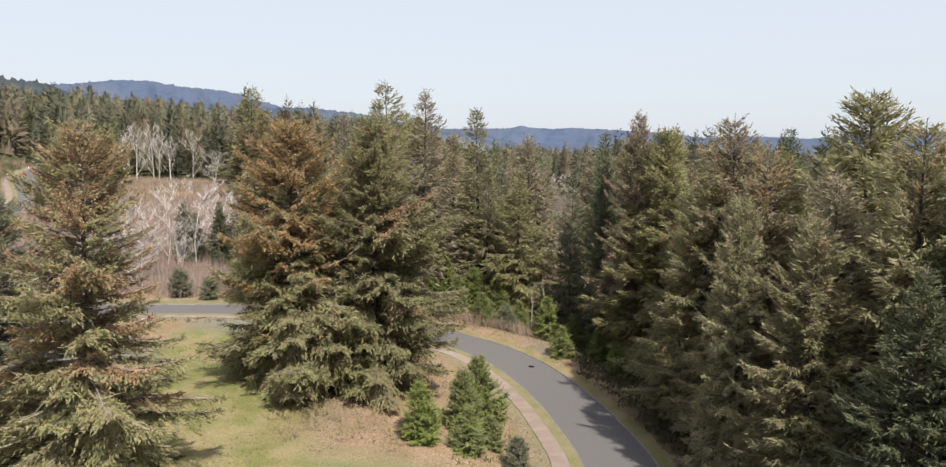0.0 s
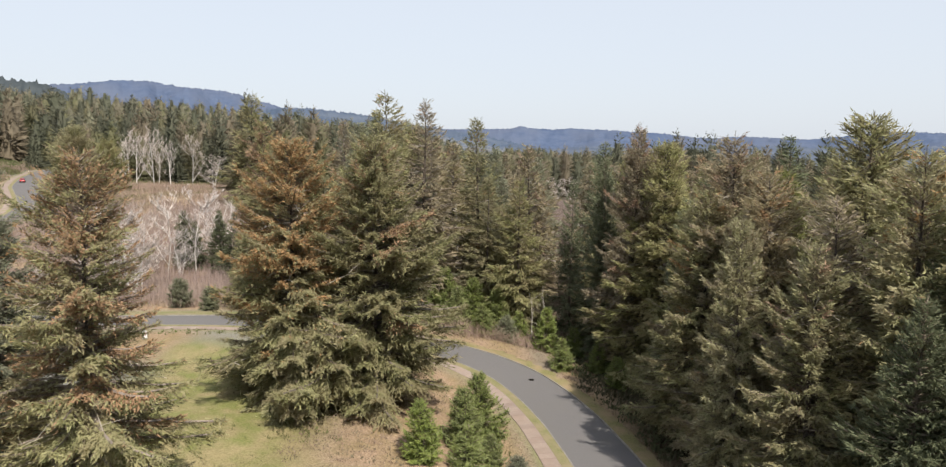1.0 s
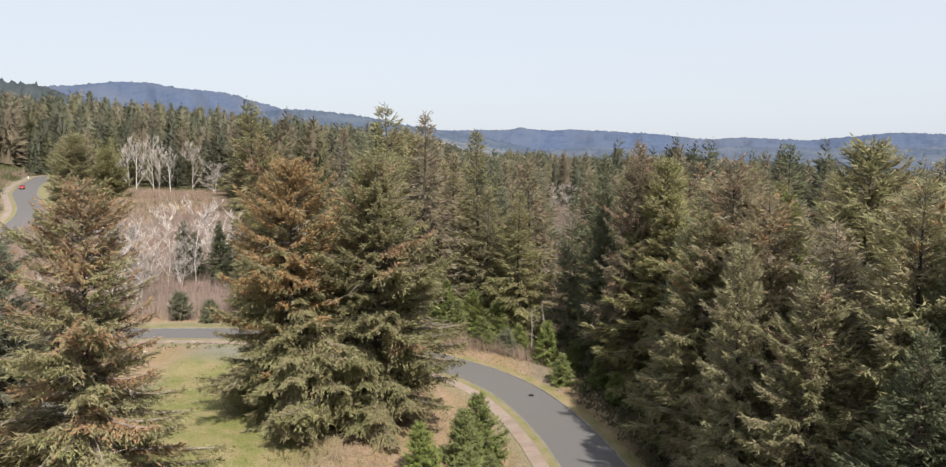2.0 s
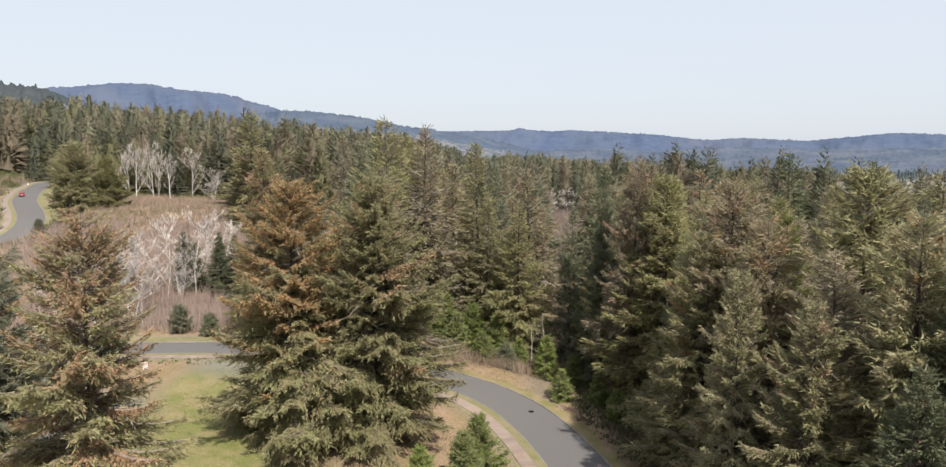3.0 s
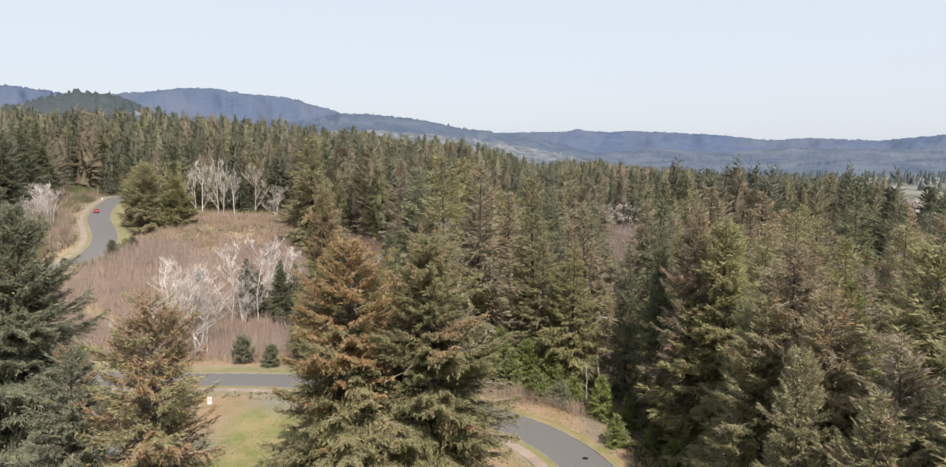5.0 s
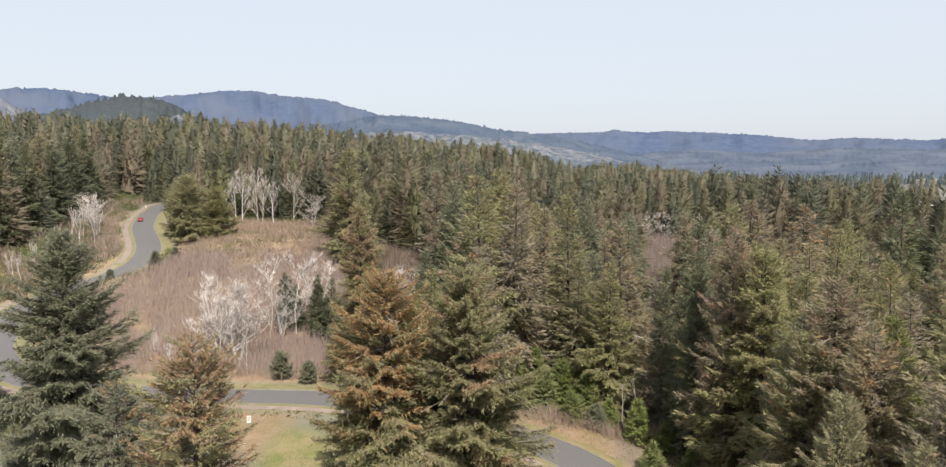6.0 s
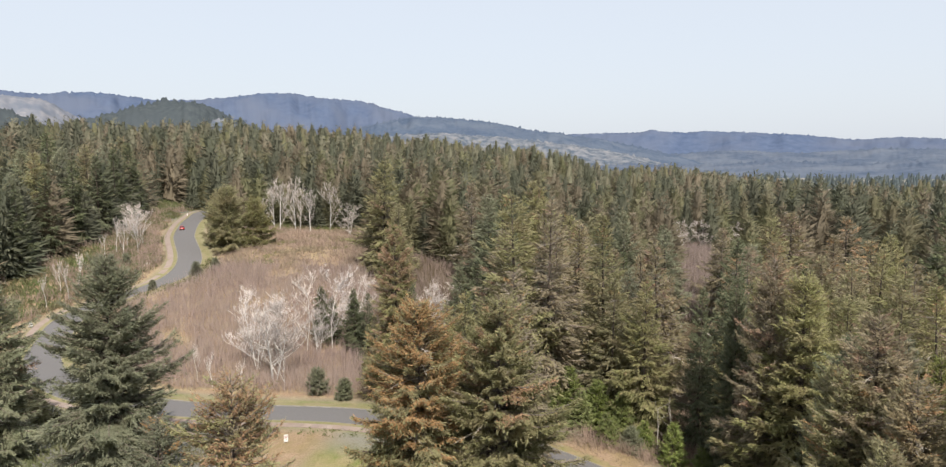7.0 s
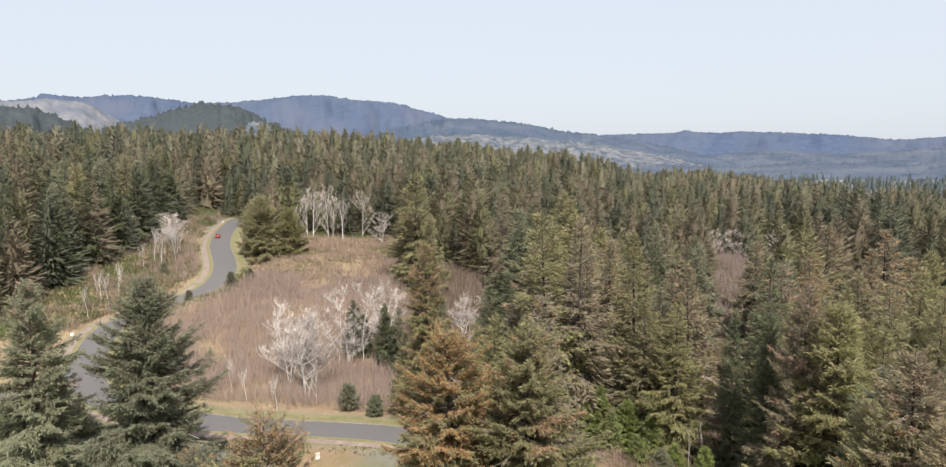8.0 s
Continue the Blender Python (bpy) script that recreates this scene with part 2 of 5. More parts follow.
def smooth_line(points, every=1.5):
    """A smooth line through points, resampled at even steps."""
    p = np.array(points, dtype=float)
    out = []
    for i in range(len(p) - 1):
        a, b, c, d = p[max(i - 1, 0)], p[i], p[i + 1], p[min(i + 2, len(p) - 1)]
        for t in np.linspace(0, 1, 24, endpoint=False):
            out.append(0.5 * (2 * b + (c - a) * t + (2 * a - 5 * b + 4 * c - d) * t * t + (3 * b - a - 3 * c + d) * t ** 3))
    out = np.array(out + [p[-1]])
    s = np.concatenate([[0], np.cumsum(np.linalg.norm(np.diff(out, axis=0), axis=1))])
    k = np.arange(0, s[-1], every)
    return np.stack([np.interp(k, s, out[:, 0]), np.interp(k, s, out[:, 1])], 1)


LINE = smooth_line(ROAD)
LINE_Z = hills_and_dips(LINE[:, 0], LINE[:, 1])
LINE_Z = np.convolve(np.pad(LINE_Z, 12, mode="edge"), np.ones(25) / 25, "valid")
LINE_T = np.gradient(LINE, axis=0)
LINE_T /= np.linalg.norm(LINE_T, axis=1)[:, None]
LINE_N = np.stack([-LINE_T[:, 1], LINE_T[:, 0]], 1)
HALF = 3.65


def road_distance(x, y):
    """Distance to the road's middle, its height there, and the side (positive: the footway's side)."""
    x, y = np.atleast_1d(x).astype(float).ravel(), np.atleast_1d(y).astype(float).ravel()
    d, z, s = np.full(len(x), 1e3), np.zeros(len(x)), np.zeros(len(x))
    near = np.where((x > -230) & (x < 50) & (y > -90) & (y < 360))[0]
    for c in range(0, len(near), 4000):
        k = near[c:c + 4000]
        dx, dy = x[k, None] - LINE[None, :, 0], y[k, None] - LINE[None, :, 1]
        q = dx * dx + dy * dy
        i = q.argmin(1)
        r = np.arange(len(k))
        d[k], z[k] = np.sqrt(q[r, i]), LINE_Z[i]
        s[k] = dx[r, i] * LINE_N[i, 0] + dy[r, i] * LINE_N[i, 1]
    return d, z, s


def ground_height(x, y):
    shape = np.shape(x)
    x, y = np.ravel(np.asarray(x, dtype=float)), np.ravel(np.asarray(y, dtype=float))
    d, z, s = road_distance(x, y)
    w = step(9.5, 16, d)
    out = (z + 0.06) * (1 - w) + hills_and_dips(x, y) * w
    out = out - 0.35 * step(HALF + 0.75, HALF + 0.1, d)
    return out.reshape(shape)


def height_at(x, y):
    return float(ground_height(np.array([x]), np.array([y]))[0])


def graded(lo, fine_lo, fine_hi, hi, fine):
    """Coordinates that are fine in the middle and grow outwards."""
    mid = list(np.arange(fine_lo, fine_hi, fine))
    a, stp = [fine_lo], fine
    while a[-1] > lo:
        stp *= 1.13
        a.append(a[-1] - stp)
    b, stp = [fine_hi], fine
    while b[-1] < hi:
        stp *= 1.13
        b.append(b[-1] + stp)
    return np.array(a[:0:-1] + mid + b)


def zones(x, y):
    """How much lawn, leaf litter and dry slope the ground carries."""
    wob = 6 * np.sin(x * 0.13 + 1.3 * np.sin(y * 0.09)) + 4 * np.sin(y * 0.21 + x * 0.05)
    lawn = step(9, 2, np.abs(x + 27 + 0.10 * (y - 70) + 0.35 * wob) - 7) * step(116, 106, y + 0.4 * wob)
    lawn = np.maximum(lawn, 0.75 * step(66, 60, y + 0.2 * x + 0.35 * wob) * step(6, 0, x))
    litter = step(-22, -12, x + 0.4 * wob) * step(60, 66, y + 0.2 * wob) * step(14, 6, x) * step(130, 118, y)
    litter = np.maximum(litter, step(9, 14, x) * step(60, 75, y) * step(140, 125, y))
    litter = np.maximum(litter, step(94, 101, y + 0.5 * wob) * step(119, 112, y) * step(-62, -56, x) * step(-40, -46, x))
    slope = step(126, 131, y) * step(300, 280, y) * step(10, -10, x + 42 + 0.38 * (y - 133))
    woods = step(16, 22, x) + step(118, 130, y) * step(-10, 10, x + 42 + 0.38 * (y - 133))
    d, z, s = road_distance(x, y)
    verge = step(9.0, 6.5, d.reshape(np.shape(x))) * ((s.reshape(np.shape(x)) > 0) | (x < -22))
    lawn = np.maximum(lawn, verge * 0.8)
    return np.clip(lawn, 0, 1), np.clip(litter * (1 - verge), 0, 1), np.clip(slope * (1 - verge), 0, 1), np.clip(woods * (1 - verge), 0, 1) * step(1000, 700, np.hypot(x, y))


def ground_material():
    m = bpy.data.materials.new("ground_cover")
    m.use_nodes = True
    n, l = m.node_tree.nodes, m.node_tree.links
    b = n["Principled BSDF"]
    b.inputs["Roughness"].default_value, b.inputs["Specular IOR Level"].default_value = 0.95, 0.1
    geo = n.new("ShaderNodeNewGeometry")
    att = n.new("ShaderNodeAttribute")
    att.attribute_name = "cover"
    sep = n.new("ShaderNodeSeparateColor")
    l.new(att.outputs["Color"], sep.inputs[0])

    def noisy(s, lo, hi, detail=5):
        t, r = n.new("ShaderNodeTexNoise"), n.new("ShaderNodeMapRange")
        t.inputs["Scale"].default_value, t.inputs["Detail"].default_value = s, detail
        r.inputs[1].default_value, r.inputs[2].default_value = lo, hi
        l.new(geo.outputs["Position"], t.inputs["Vector"])
        l.new(t.outputs["Fac"], r.inputs[0])
        return r.outputs[0]

    def blend(f, a, c):
        x = n.new("ShaderNodeMix")
        x.data_type = "RGBA"
        for v, k in ((f, 0), (a, 6), (c, 7)):
            if isinstance(v, tuple):
                x.inputs[k].default_value = (*v, 1)
            else:
                l.new(v, x.inputs[k])
        return x.outputs[2]

    grain, blotch, wide = noisy(5, 0.3, 0.7, 8), noisy(0.35, 0.38, 0.62), noisy(0.006, 0.42, 0.56)
    straw = blend(grain, (0.160, 0.145, 0.125), (0.260, 0.245, 0.220))
    plain = blend(wide, straw, (0.110, 0.118, 0.105))
    turf = blend(blotch, blend(grain, (0.122, 0.136, 0.042), (0.205, 0.206, 0.080)), blend(grain, (0.190, 0.162, 0.080), (0.300, 0.250, 0.138)))
    leaves = blend(blotch, blend(grain, (0.195, 0.130, 0.085), (0.360, 0.268, 0.185)), blend(grain, (0.160, 0.120, 0.065), (0.300, 0.225, 0.130)))
    slope = blend(blotch, blend(grain, (0.190, 0.125, 0.085), (0.340, 0.245, 0.165)), blend(grain, (0.230, 0.180, 0.100), (0.390, 0.310, 0.195)))
    col = blend(sep.outputs[0], plain, turf)
    col = blend(sep.outputs[1], col, leaves)
    col = blend(sep.outputs[2], col, slope)
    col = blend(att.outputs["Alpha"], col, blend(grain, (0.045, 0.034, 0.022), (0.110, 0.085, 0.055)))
    l.new(col, b.inputs["Base Color"])
    bu = n.new("ShaderNodeBump")
    bu.inputs["Strength"].default_value, bu.inputs["Distance"].default_value = 0.7, 0.12
    l.new(grain, bu.inputs["Height"])
    l.new(bu.outputs[0], b.inputs["Normal"])
    return m


def build_ground():
    gx, gy = graded(-4900, -185, 45, 4900, 1.6), graded(-600, 48, 300, 4900, 1.6)
    x, y = np.meshgrid(gx, gy)
    z = ground_height(x, y)
    d = road_distance(x, y)[0].reshape(x.shape)
    rough = 0.22 * np.sin(x * 0.9 + 2 * np.sin(y * 0.37)) * np.sin(y * 0.8 + 1.7 * np.sin(x * 0.29)) + 0.3 * np.sin(x * 0.23 + y * 0.11) * np.sin(y * 0.19)
    z = z + rough * step(8, 14, d)
    nx, ny = len(gx), len(gy)
    i = (np.arange(ny - 1)[:, None] * nx + np.arange(nx - 1)[None]).ravel()
    me = mesh_of("ground", np.stack([x, y, z], -1).reshape(-1, 3), np.stack([i, i + 1, i + nx + 1, i + nx], 1), ground_material(), True)
    cover = me.color_attributes.new("cover", "FLOAT_COLOR", "POINT")
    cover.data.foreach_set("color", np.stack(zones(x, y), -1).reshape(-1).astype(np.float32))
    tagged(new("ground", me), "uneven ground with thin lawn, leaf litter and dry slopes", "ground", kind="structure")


build_ground()


def strip(offsets, heights, a, b, mat, name, wobble=0.0):
    """A ribbon along the road between two distances, with a cross-section of offsets and heights."""
    p, nrm, z = LINE[a:b], LINE_N[a:b], LINE_Z[a:b]
    k = len(offsets)
    o = np.array(offsets)[None] + wobble * np.sin(np.arange(len(p)) * 1.7)[:, None] * (np.arange(k) == k - 1)[None]
    v = np.concatenate([p[:, None] + nrm[:, None] * o[..., None], (z[:, None] + np.array(heights)[None])[..., None]], -1).reshape(-1, 3)
    i = (np.arange(len(p) - 1)[:, None] * k + np.arange(k - 1)[None]).ravel()
    return mesh_of(name, v, np.stack([i, i + k, i + k + 1, i + 1], 1), mat, False)


END = len(LINE)
tagged(new("road", strip([-HALF, -2, 0, 2, HALF], [0, 0.05, 0.09, 0.05, 0], 0, END, ASPHALT, "road")), "worn grey asphalt road winding between the trees", "road", kind="structure")
for side, name in ((1, "kerb"), (-1, "kerb")):
    prof = [side * q for q in (HALF - 0.02, HALF, HALF + 0.02, HALF + 0.17, HALF + 0.18)]
    hs = [-0.05, 0.0, 0.13, 0.14, -0.1]
    me = strip(prof if side < 0 else prof, hs, 0, END, KERB, "kerb")
    tagged(new(name, me), "pale concrete kerb along the asphalt road", "kerb", kind="structure")
tagged(new("verge", strip([HALF + 0.17, HALF + 0.6, HALF + 1.3], [0.125, 0.16, 0.12], 0, END, VERGE, "verge")), "narrow yellow-green grass verge beside the kerb", "verge", kind="structure")
BEND = int(np.argmin(np.hypot(LINE[:, 0] + 22, LINE[:, 1] - 118)))
for a, b, mat, label in ((0, BEND, BANK, "brown mossy verge below the trees"), (BEND - 1, END, VERGE, "yellow-green grass verge beyond the road")):
    tagged(new("verge", strip([-HALF - 0.17, -HALF - 0.9, -HALF - 2.6], [0.125, 0.17, 0.0], a, b, mat, "verge", 0.2)), label, "verge", kind="structure")

# distant hills: bearing in degrees to the left, elevation in degrees
MOUNTAIN = [(60, 3.2), (50, 3.6), (44.7, 4.0), (39, 4.45), (35.7, 4.5), (32.5, 4.1), (29.6, 4.3), (23.8, 4.85), (20.8, 4.45), (18.1, 4.3), (14.4, 3.15), (10.5, 2.1), (8, 0.8)]
MIDDLE = [(24, 1.2), (19, 2.2), (15.3, 3.05), (13, 3.15), (8.8, 2.75), (4.6, 1.95), (1, 1.5), (-3, 0.7), (-8, -0.6)]
LOW = [(14, 1.4), (4.6, 1.65), (0.1, 1.8), (-4.2, 1.83), (-9.2, 1.80), (-11.2, 1.68), (-14, 1.50), (-17.3, 1.10), (-19.8, 1.22), (-22, 1.14), (-24.4, 1.0), (-27.4, 1.30), (-29.9, 1.50), (-31.5, 1.40), (-36, 1.2), (-60, 0.9)]
KNOLL = [(39, 2.2), (36.9, 2.85), (34.5, 3.6), (32.1, 4.2), (29.6, 3.95), (27.5, 2.75), (25.5, 2.0)]
MIDDLE_FOOT = [(24, 0.6), (19, 1.25), (16, 1.75), (13, 1.95), (8.5, 1.62), (4.5, 1.25), (1, 0.75), (-2, 0.2), (-5, -0.5)]
LOGGED = [(60, 3.3), (50, 3.7), (45, 3.9), (41.5, 4.15), (39.6, 4.05), (39.0, 3.5), (38.2, 3.1), (36.5, 2.2), (35, 1.5)]
VALLEY = [(8, -0.2), (2, 0.25), (-4, 0.1), (-9, 0.45), (-14, 0.2), (-19, 0.5), (-26, 0.35), (-40, 0.5), (-60, 0.4)]
VALLEY_NEAR = [(3, -0.9), (-2, -0.5), (-7, -0.65), (-12, -0.35), (-17, -0.6), (-22, -0.3), (-32, -0.5), (-60, -0.4)]
KNOLL_CUT = [(30.4, 1.4), (29.4, 2.6), (28.7, 3.1), (28.0, 2.7), (27.2, 2.3), (26.4, 1.9), (25.6, 1.0)]
KNOLL_LEFT = [(56, 3.2), (48, 3.5), (42.7, 3.65), (40.8, 2.8), (39, 1.8)]


def rolling(u, v, seed):
    """Smooth random swells over a plane."""
    g = np.random.default_rng(seed).normal(size=(64, 64))
    iu, iv = np.floor(u).astype(int), np.floor(v).astype(int)
    fu, fv = u - iu, v - iv
    fu, fv = fu * fu * (3 - 2 * fu), fv * fv * (3 - 2 * fv)
    q = lambda a, b: g[a % 64, b % 64]
    return (q(iu, iv) * (1 - fu) + q(iu + 1, iv) * fu) * (1 - fv) + (q(iu, iv + 1) * (1 - fu) + q(iu + 1, iv + 1) * fu) * fv


def ridge(profile, far, deep, mat, label, rough, trees=0.0, seed=1):
    """A long hill whose crest stands at a distance, with a slope towards the camera and behind."""
    rng = np.random.default_rng(seed)
    pr = np.array(sorted(profile))
    az = np.arange(pr[0, 0], pr[-1, 0], 0.1)
    el = np.interp(az, pr[:, 0], pr[:, 1])
    el = np.convolve(np.pad(el, 6, mode="edge"), np.ones(13) / 13, "valid")
    t = np.linspace(-1, 1, 25)
    a, s = np.meshgrid(np.radians(az), t, indexing="ij")
    crest = np.tan(np.radians(el))[:, None] * far + 45
    shape = np.cos(s * math.pi / 2) ** 1.15
    spur = (0.07 * rolling(a * 30, s * 3, seed) + 0.04 * rolling(a * 80, s * 6, seed + 9)) * (1 - s * s) * np.minimum(1, 3 * np.abs(s))
    z = -8 + (crest + 8) * (shape + spur) + (rough * rolling(a * 400, s * 12, seed + 20) + trees * np.abs(rng.normal(size=len(az)))[:, None] * (np.abs(s) < 0.01)) * shape
    r = far + deep * s
    v = np.stack([-np.sin(a) * r, np.cos(a) * r, z], -1).reshape(-1, 3)
    m = len(t)
    i = (np.arange(len(az) - 1)[:, None] * m + np.arange(m - 1)[None]).ravel()
    ob = new("backdrop", mesh_of("backdrop", v, np.stack([i, i + 1, i + m + 1, i + m], 1), mat, True))
    tagged(ob, label, "hill", kind="structure")


ridge(MOUNTAIN, 4100, 700, HILL_FAR, "long wooded mountain tinted haze-blue on the horizon", 3, 3, 1)
ridge(LOW, 4300, 600, HILL_FAR, "low wooded ridge tinted haze-blue on the horizon", 2, 2.5, 2)
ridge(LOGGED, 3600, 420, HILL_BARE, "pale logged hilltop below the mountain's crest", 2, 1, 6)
ridge(MIDDLE, 3000, 650, HILL_MID, "wooded ridge tinted haze-blue, with a few pale clearings", 2, 4, 3)
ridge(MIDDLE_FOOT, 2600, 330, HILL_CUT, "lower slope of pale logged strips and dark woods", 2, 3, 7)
ridge(VALLEY, 3300, 500, HILL_LOW, "low wooded rise tinted haze-blue across the valley", 1.5, 3, 8)
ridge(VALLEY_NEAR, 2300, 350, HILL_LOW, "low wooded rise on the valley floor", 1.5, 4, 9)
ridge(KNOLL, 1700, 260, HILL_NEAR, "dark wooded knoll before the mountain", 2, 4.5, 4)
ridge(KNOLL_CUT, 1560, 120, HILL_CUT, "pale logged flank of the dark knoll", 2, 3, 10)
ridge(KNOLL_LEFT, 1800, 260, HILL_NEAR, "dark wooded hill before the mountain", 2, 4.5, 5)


# ---- conifers ----
def conifer(seed, high, wide, gap=0.55, ring=5, spray=0.30, low=0.06, power=0.75, droop=0.30, cones=0.0, thin=0.0, dead=0, needles=None, hang=0.30, broad=0.36, rise=0.75, inner=None, lumpy=1.0):
    """Meshes of one spruce: trunk, limbs, crown, bare inner twigs, and where it has them cones and dead limbs. spray: the length of a needle spray."""
    rng = np.random.default_rng(seed)
    needles = needles or NEEDLE
    lean = rng.normal(size=2) * 0.012 * high
    bend = rng.uniform(0, 6.3)

    def stem(z):
        z = np.asarray(z, dtype=float)
        u = z / high
        return np.stack([lean[0] * u * u + 0.12 * np.sin(u * 5 + bend), lean[1] * u * u + 0.12 * np.cos(u * 4 + bend), z], -1)

    zs = np.linspace(-0.6, high, 16)
    girth = 0.0135 * high * (1 - np.maximum(zs, 0) / high) ** 0.85 * np.where(zs < 0.5, 1.35, 1)
    tv, tf = tubes([np.concatenate([stem(np.maximum(zs, 0))[:, :2], zs[:, None], np.maximum(0.02, girth)[:, None]], 1)], 8)

    # the boughs: height, bearing and length
    rows, patch, turn = [], rng.uniform(0, 6.3, 4), rng.uniform(0, 6.3)
    z = low * high
    while z < high * 0.975:
        u = (z - low * high) / (high * (1 - low))
        body = wide * (1 - u) ** power * (0.74 + 0.26 * min(1, u * 6))
        count = max(3, int(ring * (0.75 + 0.5 * rng.random()) * (1 - 0.25 * u)))
        turn += rng.uniform(0.4, 1.2)
        for b in range(count):
            az = turn + b * 6.283 / count + rng.normal() * 0.3
            lump = 0.9 + lumpy * (0.17 * math.sin(az * 2 + patch[0] + u * 7) + 0.14 * math.sin(az * 3 + patch[1] - u * 13) + 0.10 * math.sin(az + u * 31))
            L = max(0.35, body * lump * rng.uniform(0.6, 1.12)) * (0.5 if rng.random() < thin * 0.4 else 1)
            rows.append((z + rng.uniform(-0.25, 0.25) * gap, az, L, u))
        z += gap * (1 - 0.62 * u) * rng.uniform(0.7, 1.3)
    zb, az, L, u = np.array(rows).T
    nb = len(L)
    root, out = stem(zb), np.stack([np.cos(az), np.sin(az), 0 * az], 1)
    side = np.stack([-out[:, 1], out[:, 0], 0 * az], 1)
    lift = rise * (1.15 * u ** 1.2) - 0.10 + rng.normal(size=nb) * 0.08
    sag = droop * (1 - 0.65 * u) * rng.uniform(0.7, 1.3, nb)
    twist = rng.normal(size=nb) * 0.10
    up = np.array([[0, 0, 1.0]])

    def at(i, s):
        return root[i] + out[i] * (L[i] * s)[:, None] + side[i] * (L[i] * twist[i] * s * s)[:, None] + up * (L[i] * (lift[i] * s - sag[i] * s * s + 0.20 * s ** 4))[:, None]

    sl = np.linspace(0, 0.95, 5 if spray < 0.6 else 3)
    limbs = [np.concatenate([at(np.full(len(sl), i), sl), (0.007 * L[i] + 0.014 + 0.013 * L[i] * (1 - sl))[:, None]], 1) for i in range(nb)]

    # branchlets to both sides of each bough, drooping, longest a third of the way out
    per = np.maximum(3, (L / (spray * (0.46 if spray < 0.5 else 0.52))).astype(int))
    i = np.repeat(np.arange(nb), per)
    s = (np.concatenate([np.arange(q) for q in per]) + rng.random(len(i))) / per[i]
    s = 0.14 + 0.88 * s
    keep = rng.random(len(i)) > thin * 0.5 * (1.25 - s)
    i, s = i[keep], s[keep]
    p0 = at(i, s)
    tang = at(i, s + 0.03) - at(i, s - 0.03)
    tang /= np.linalg.norm(tang, axis=1)[:, None]
    i, s, p0, tang = (np.repeat(v, 2, 0) for v in (i, s, p0, tang))
    n = len(i)
    sg = np.tile([-1.0, 1.0], n // 2)
    bunch = rng.uniform(0, 6.3, nb)
    tuft = 0.45 + 0.75 * np.abs(np.sin(s * L[i] * (0.95 if spray < 0.6 else 0.7) + bunch[i] + sg))
    reach = tuft * (broad * L[i] * np.clip(1.06 - s, 0.05, 1) ** 0.75 * np.minimum(1, s * 3.0) + spray * 0.9) * rng.uniform(0.6, 1.25, n)
    bd = tang * 0.85 + side[i] * (sg * (0.75 - 0.25 * u[i]))[:, None] + rng.normal(size=(n, 3)) * 0.13 - up * 0.10
    bd /= np.linalg.norm(bd, axis=1)[:, None]
    cnt = np.maximum(1, np.round(reach / (spray * (0.50 if spray < 0.5 else 0.60))).astype(int))
    j = np.repeat(np.arange(n), cnt)
    f = (np.concatenate([np.arange(q) for q in cnt]) + rng.random(len(j)) * 0.8) / cnt[j]
    m = len(j)
    fall = hang * (1 - 0.7 * u[i[j]])
    pos = p0[j] + bd[j] * (reach[j] * f)[:, None] - up * (reach[j] * f * f * fall)[:, None] + rng.normal(size=(m, 3)) * spray * 0.26
    dirs = bd[j] * 0.85 + tang[j] * 0.25 - up * (1.1 * fall * f)[:, None] + rng.normal(size=(m, 3)) * (0.46 if spray < 0.4 else 0.36 if spray < 0.5 else 0.26)
    face = up * 0.9 + out[i[j]] * 0.75 + rng.normal(size=(m, 3)) * 0.42
    size = rng.uniform(0.75, 1.3, m) * (1.0 - 0.30 * u[i[j]])
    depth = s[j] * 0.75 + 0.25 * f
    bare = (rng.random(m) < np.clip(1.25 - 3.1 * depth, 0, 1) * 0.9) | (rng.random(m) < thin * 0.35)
    ripe = cones * np.clip((u - 0.15) * 1.5, 0, 1) * (0.70 + 0.35 * np.sin(az * 1.5 + patch[2] + u * 5)) if cones else 0 * u
    heavy = rng.random(nb) < ripe * 1.15
    brown = ~bare & (rng.random(m) < np.where(heavy[i[j]], np.where(f < 0.6, 0.92, 0.5) * (depth > 0.2), 0.15 * ripe[i[j]]))
    green = ~bare & ~brown

    def leaves(k, ln, wd):
        d = dirs[k] / np.linalg.norm(dirs[k], axis=1)[:, None]
        w = np.cross(d, face[k])
        w /= np.linalg.norm(w, axis=1)[:, None] + 1e-9
        a, b, p = (spray * size[k] * ln)[:, None], (spray * size[k] * wd)[:, None], pos[k]
        v = np.stack([p - d * a * 0.15 + w * b * 0.5, p + d * a, p - d * a * 0.05 - w * b * 0.5], 1)
        return v.reshape(-1, 3), np.arange(3 * len(p)).reshape(-1, 3)

    # the leader and its short ring of shoots
    nt = max(5, int(1.2 / spray) * 3)
    tp = stem(high - rng.uniform(0, 1.3, nt) * min(1, high / 20))
    lv, lf = tufts(tp, rng.normal(size=(nt, 3)) * 0.45 + np.array([[0, 0, 0.9]]), spray * 0.9, spray * 0.26, rng, 0.4)
    deads = []
    for _ in range(dead):
        zz, a = rng.uniform(0.15, 0.85) * high, rng.uniform(0, 6.3)
        ln = wide * (1 - zz / high) ** power * rng.uniform(0.6, 0.92)
        o, q = np.array([math.cos(a), math.sin(a), 0]), np.linspace(0, 1, 6)
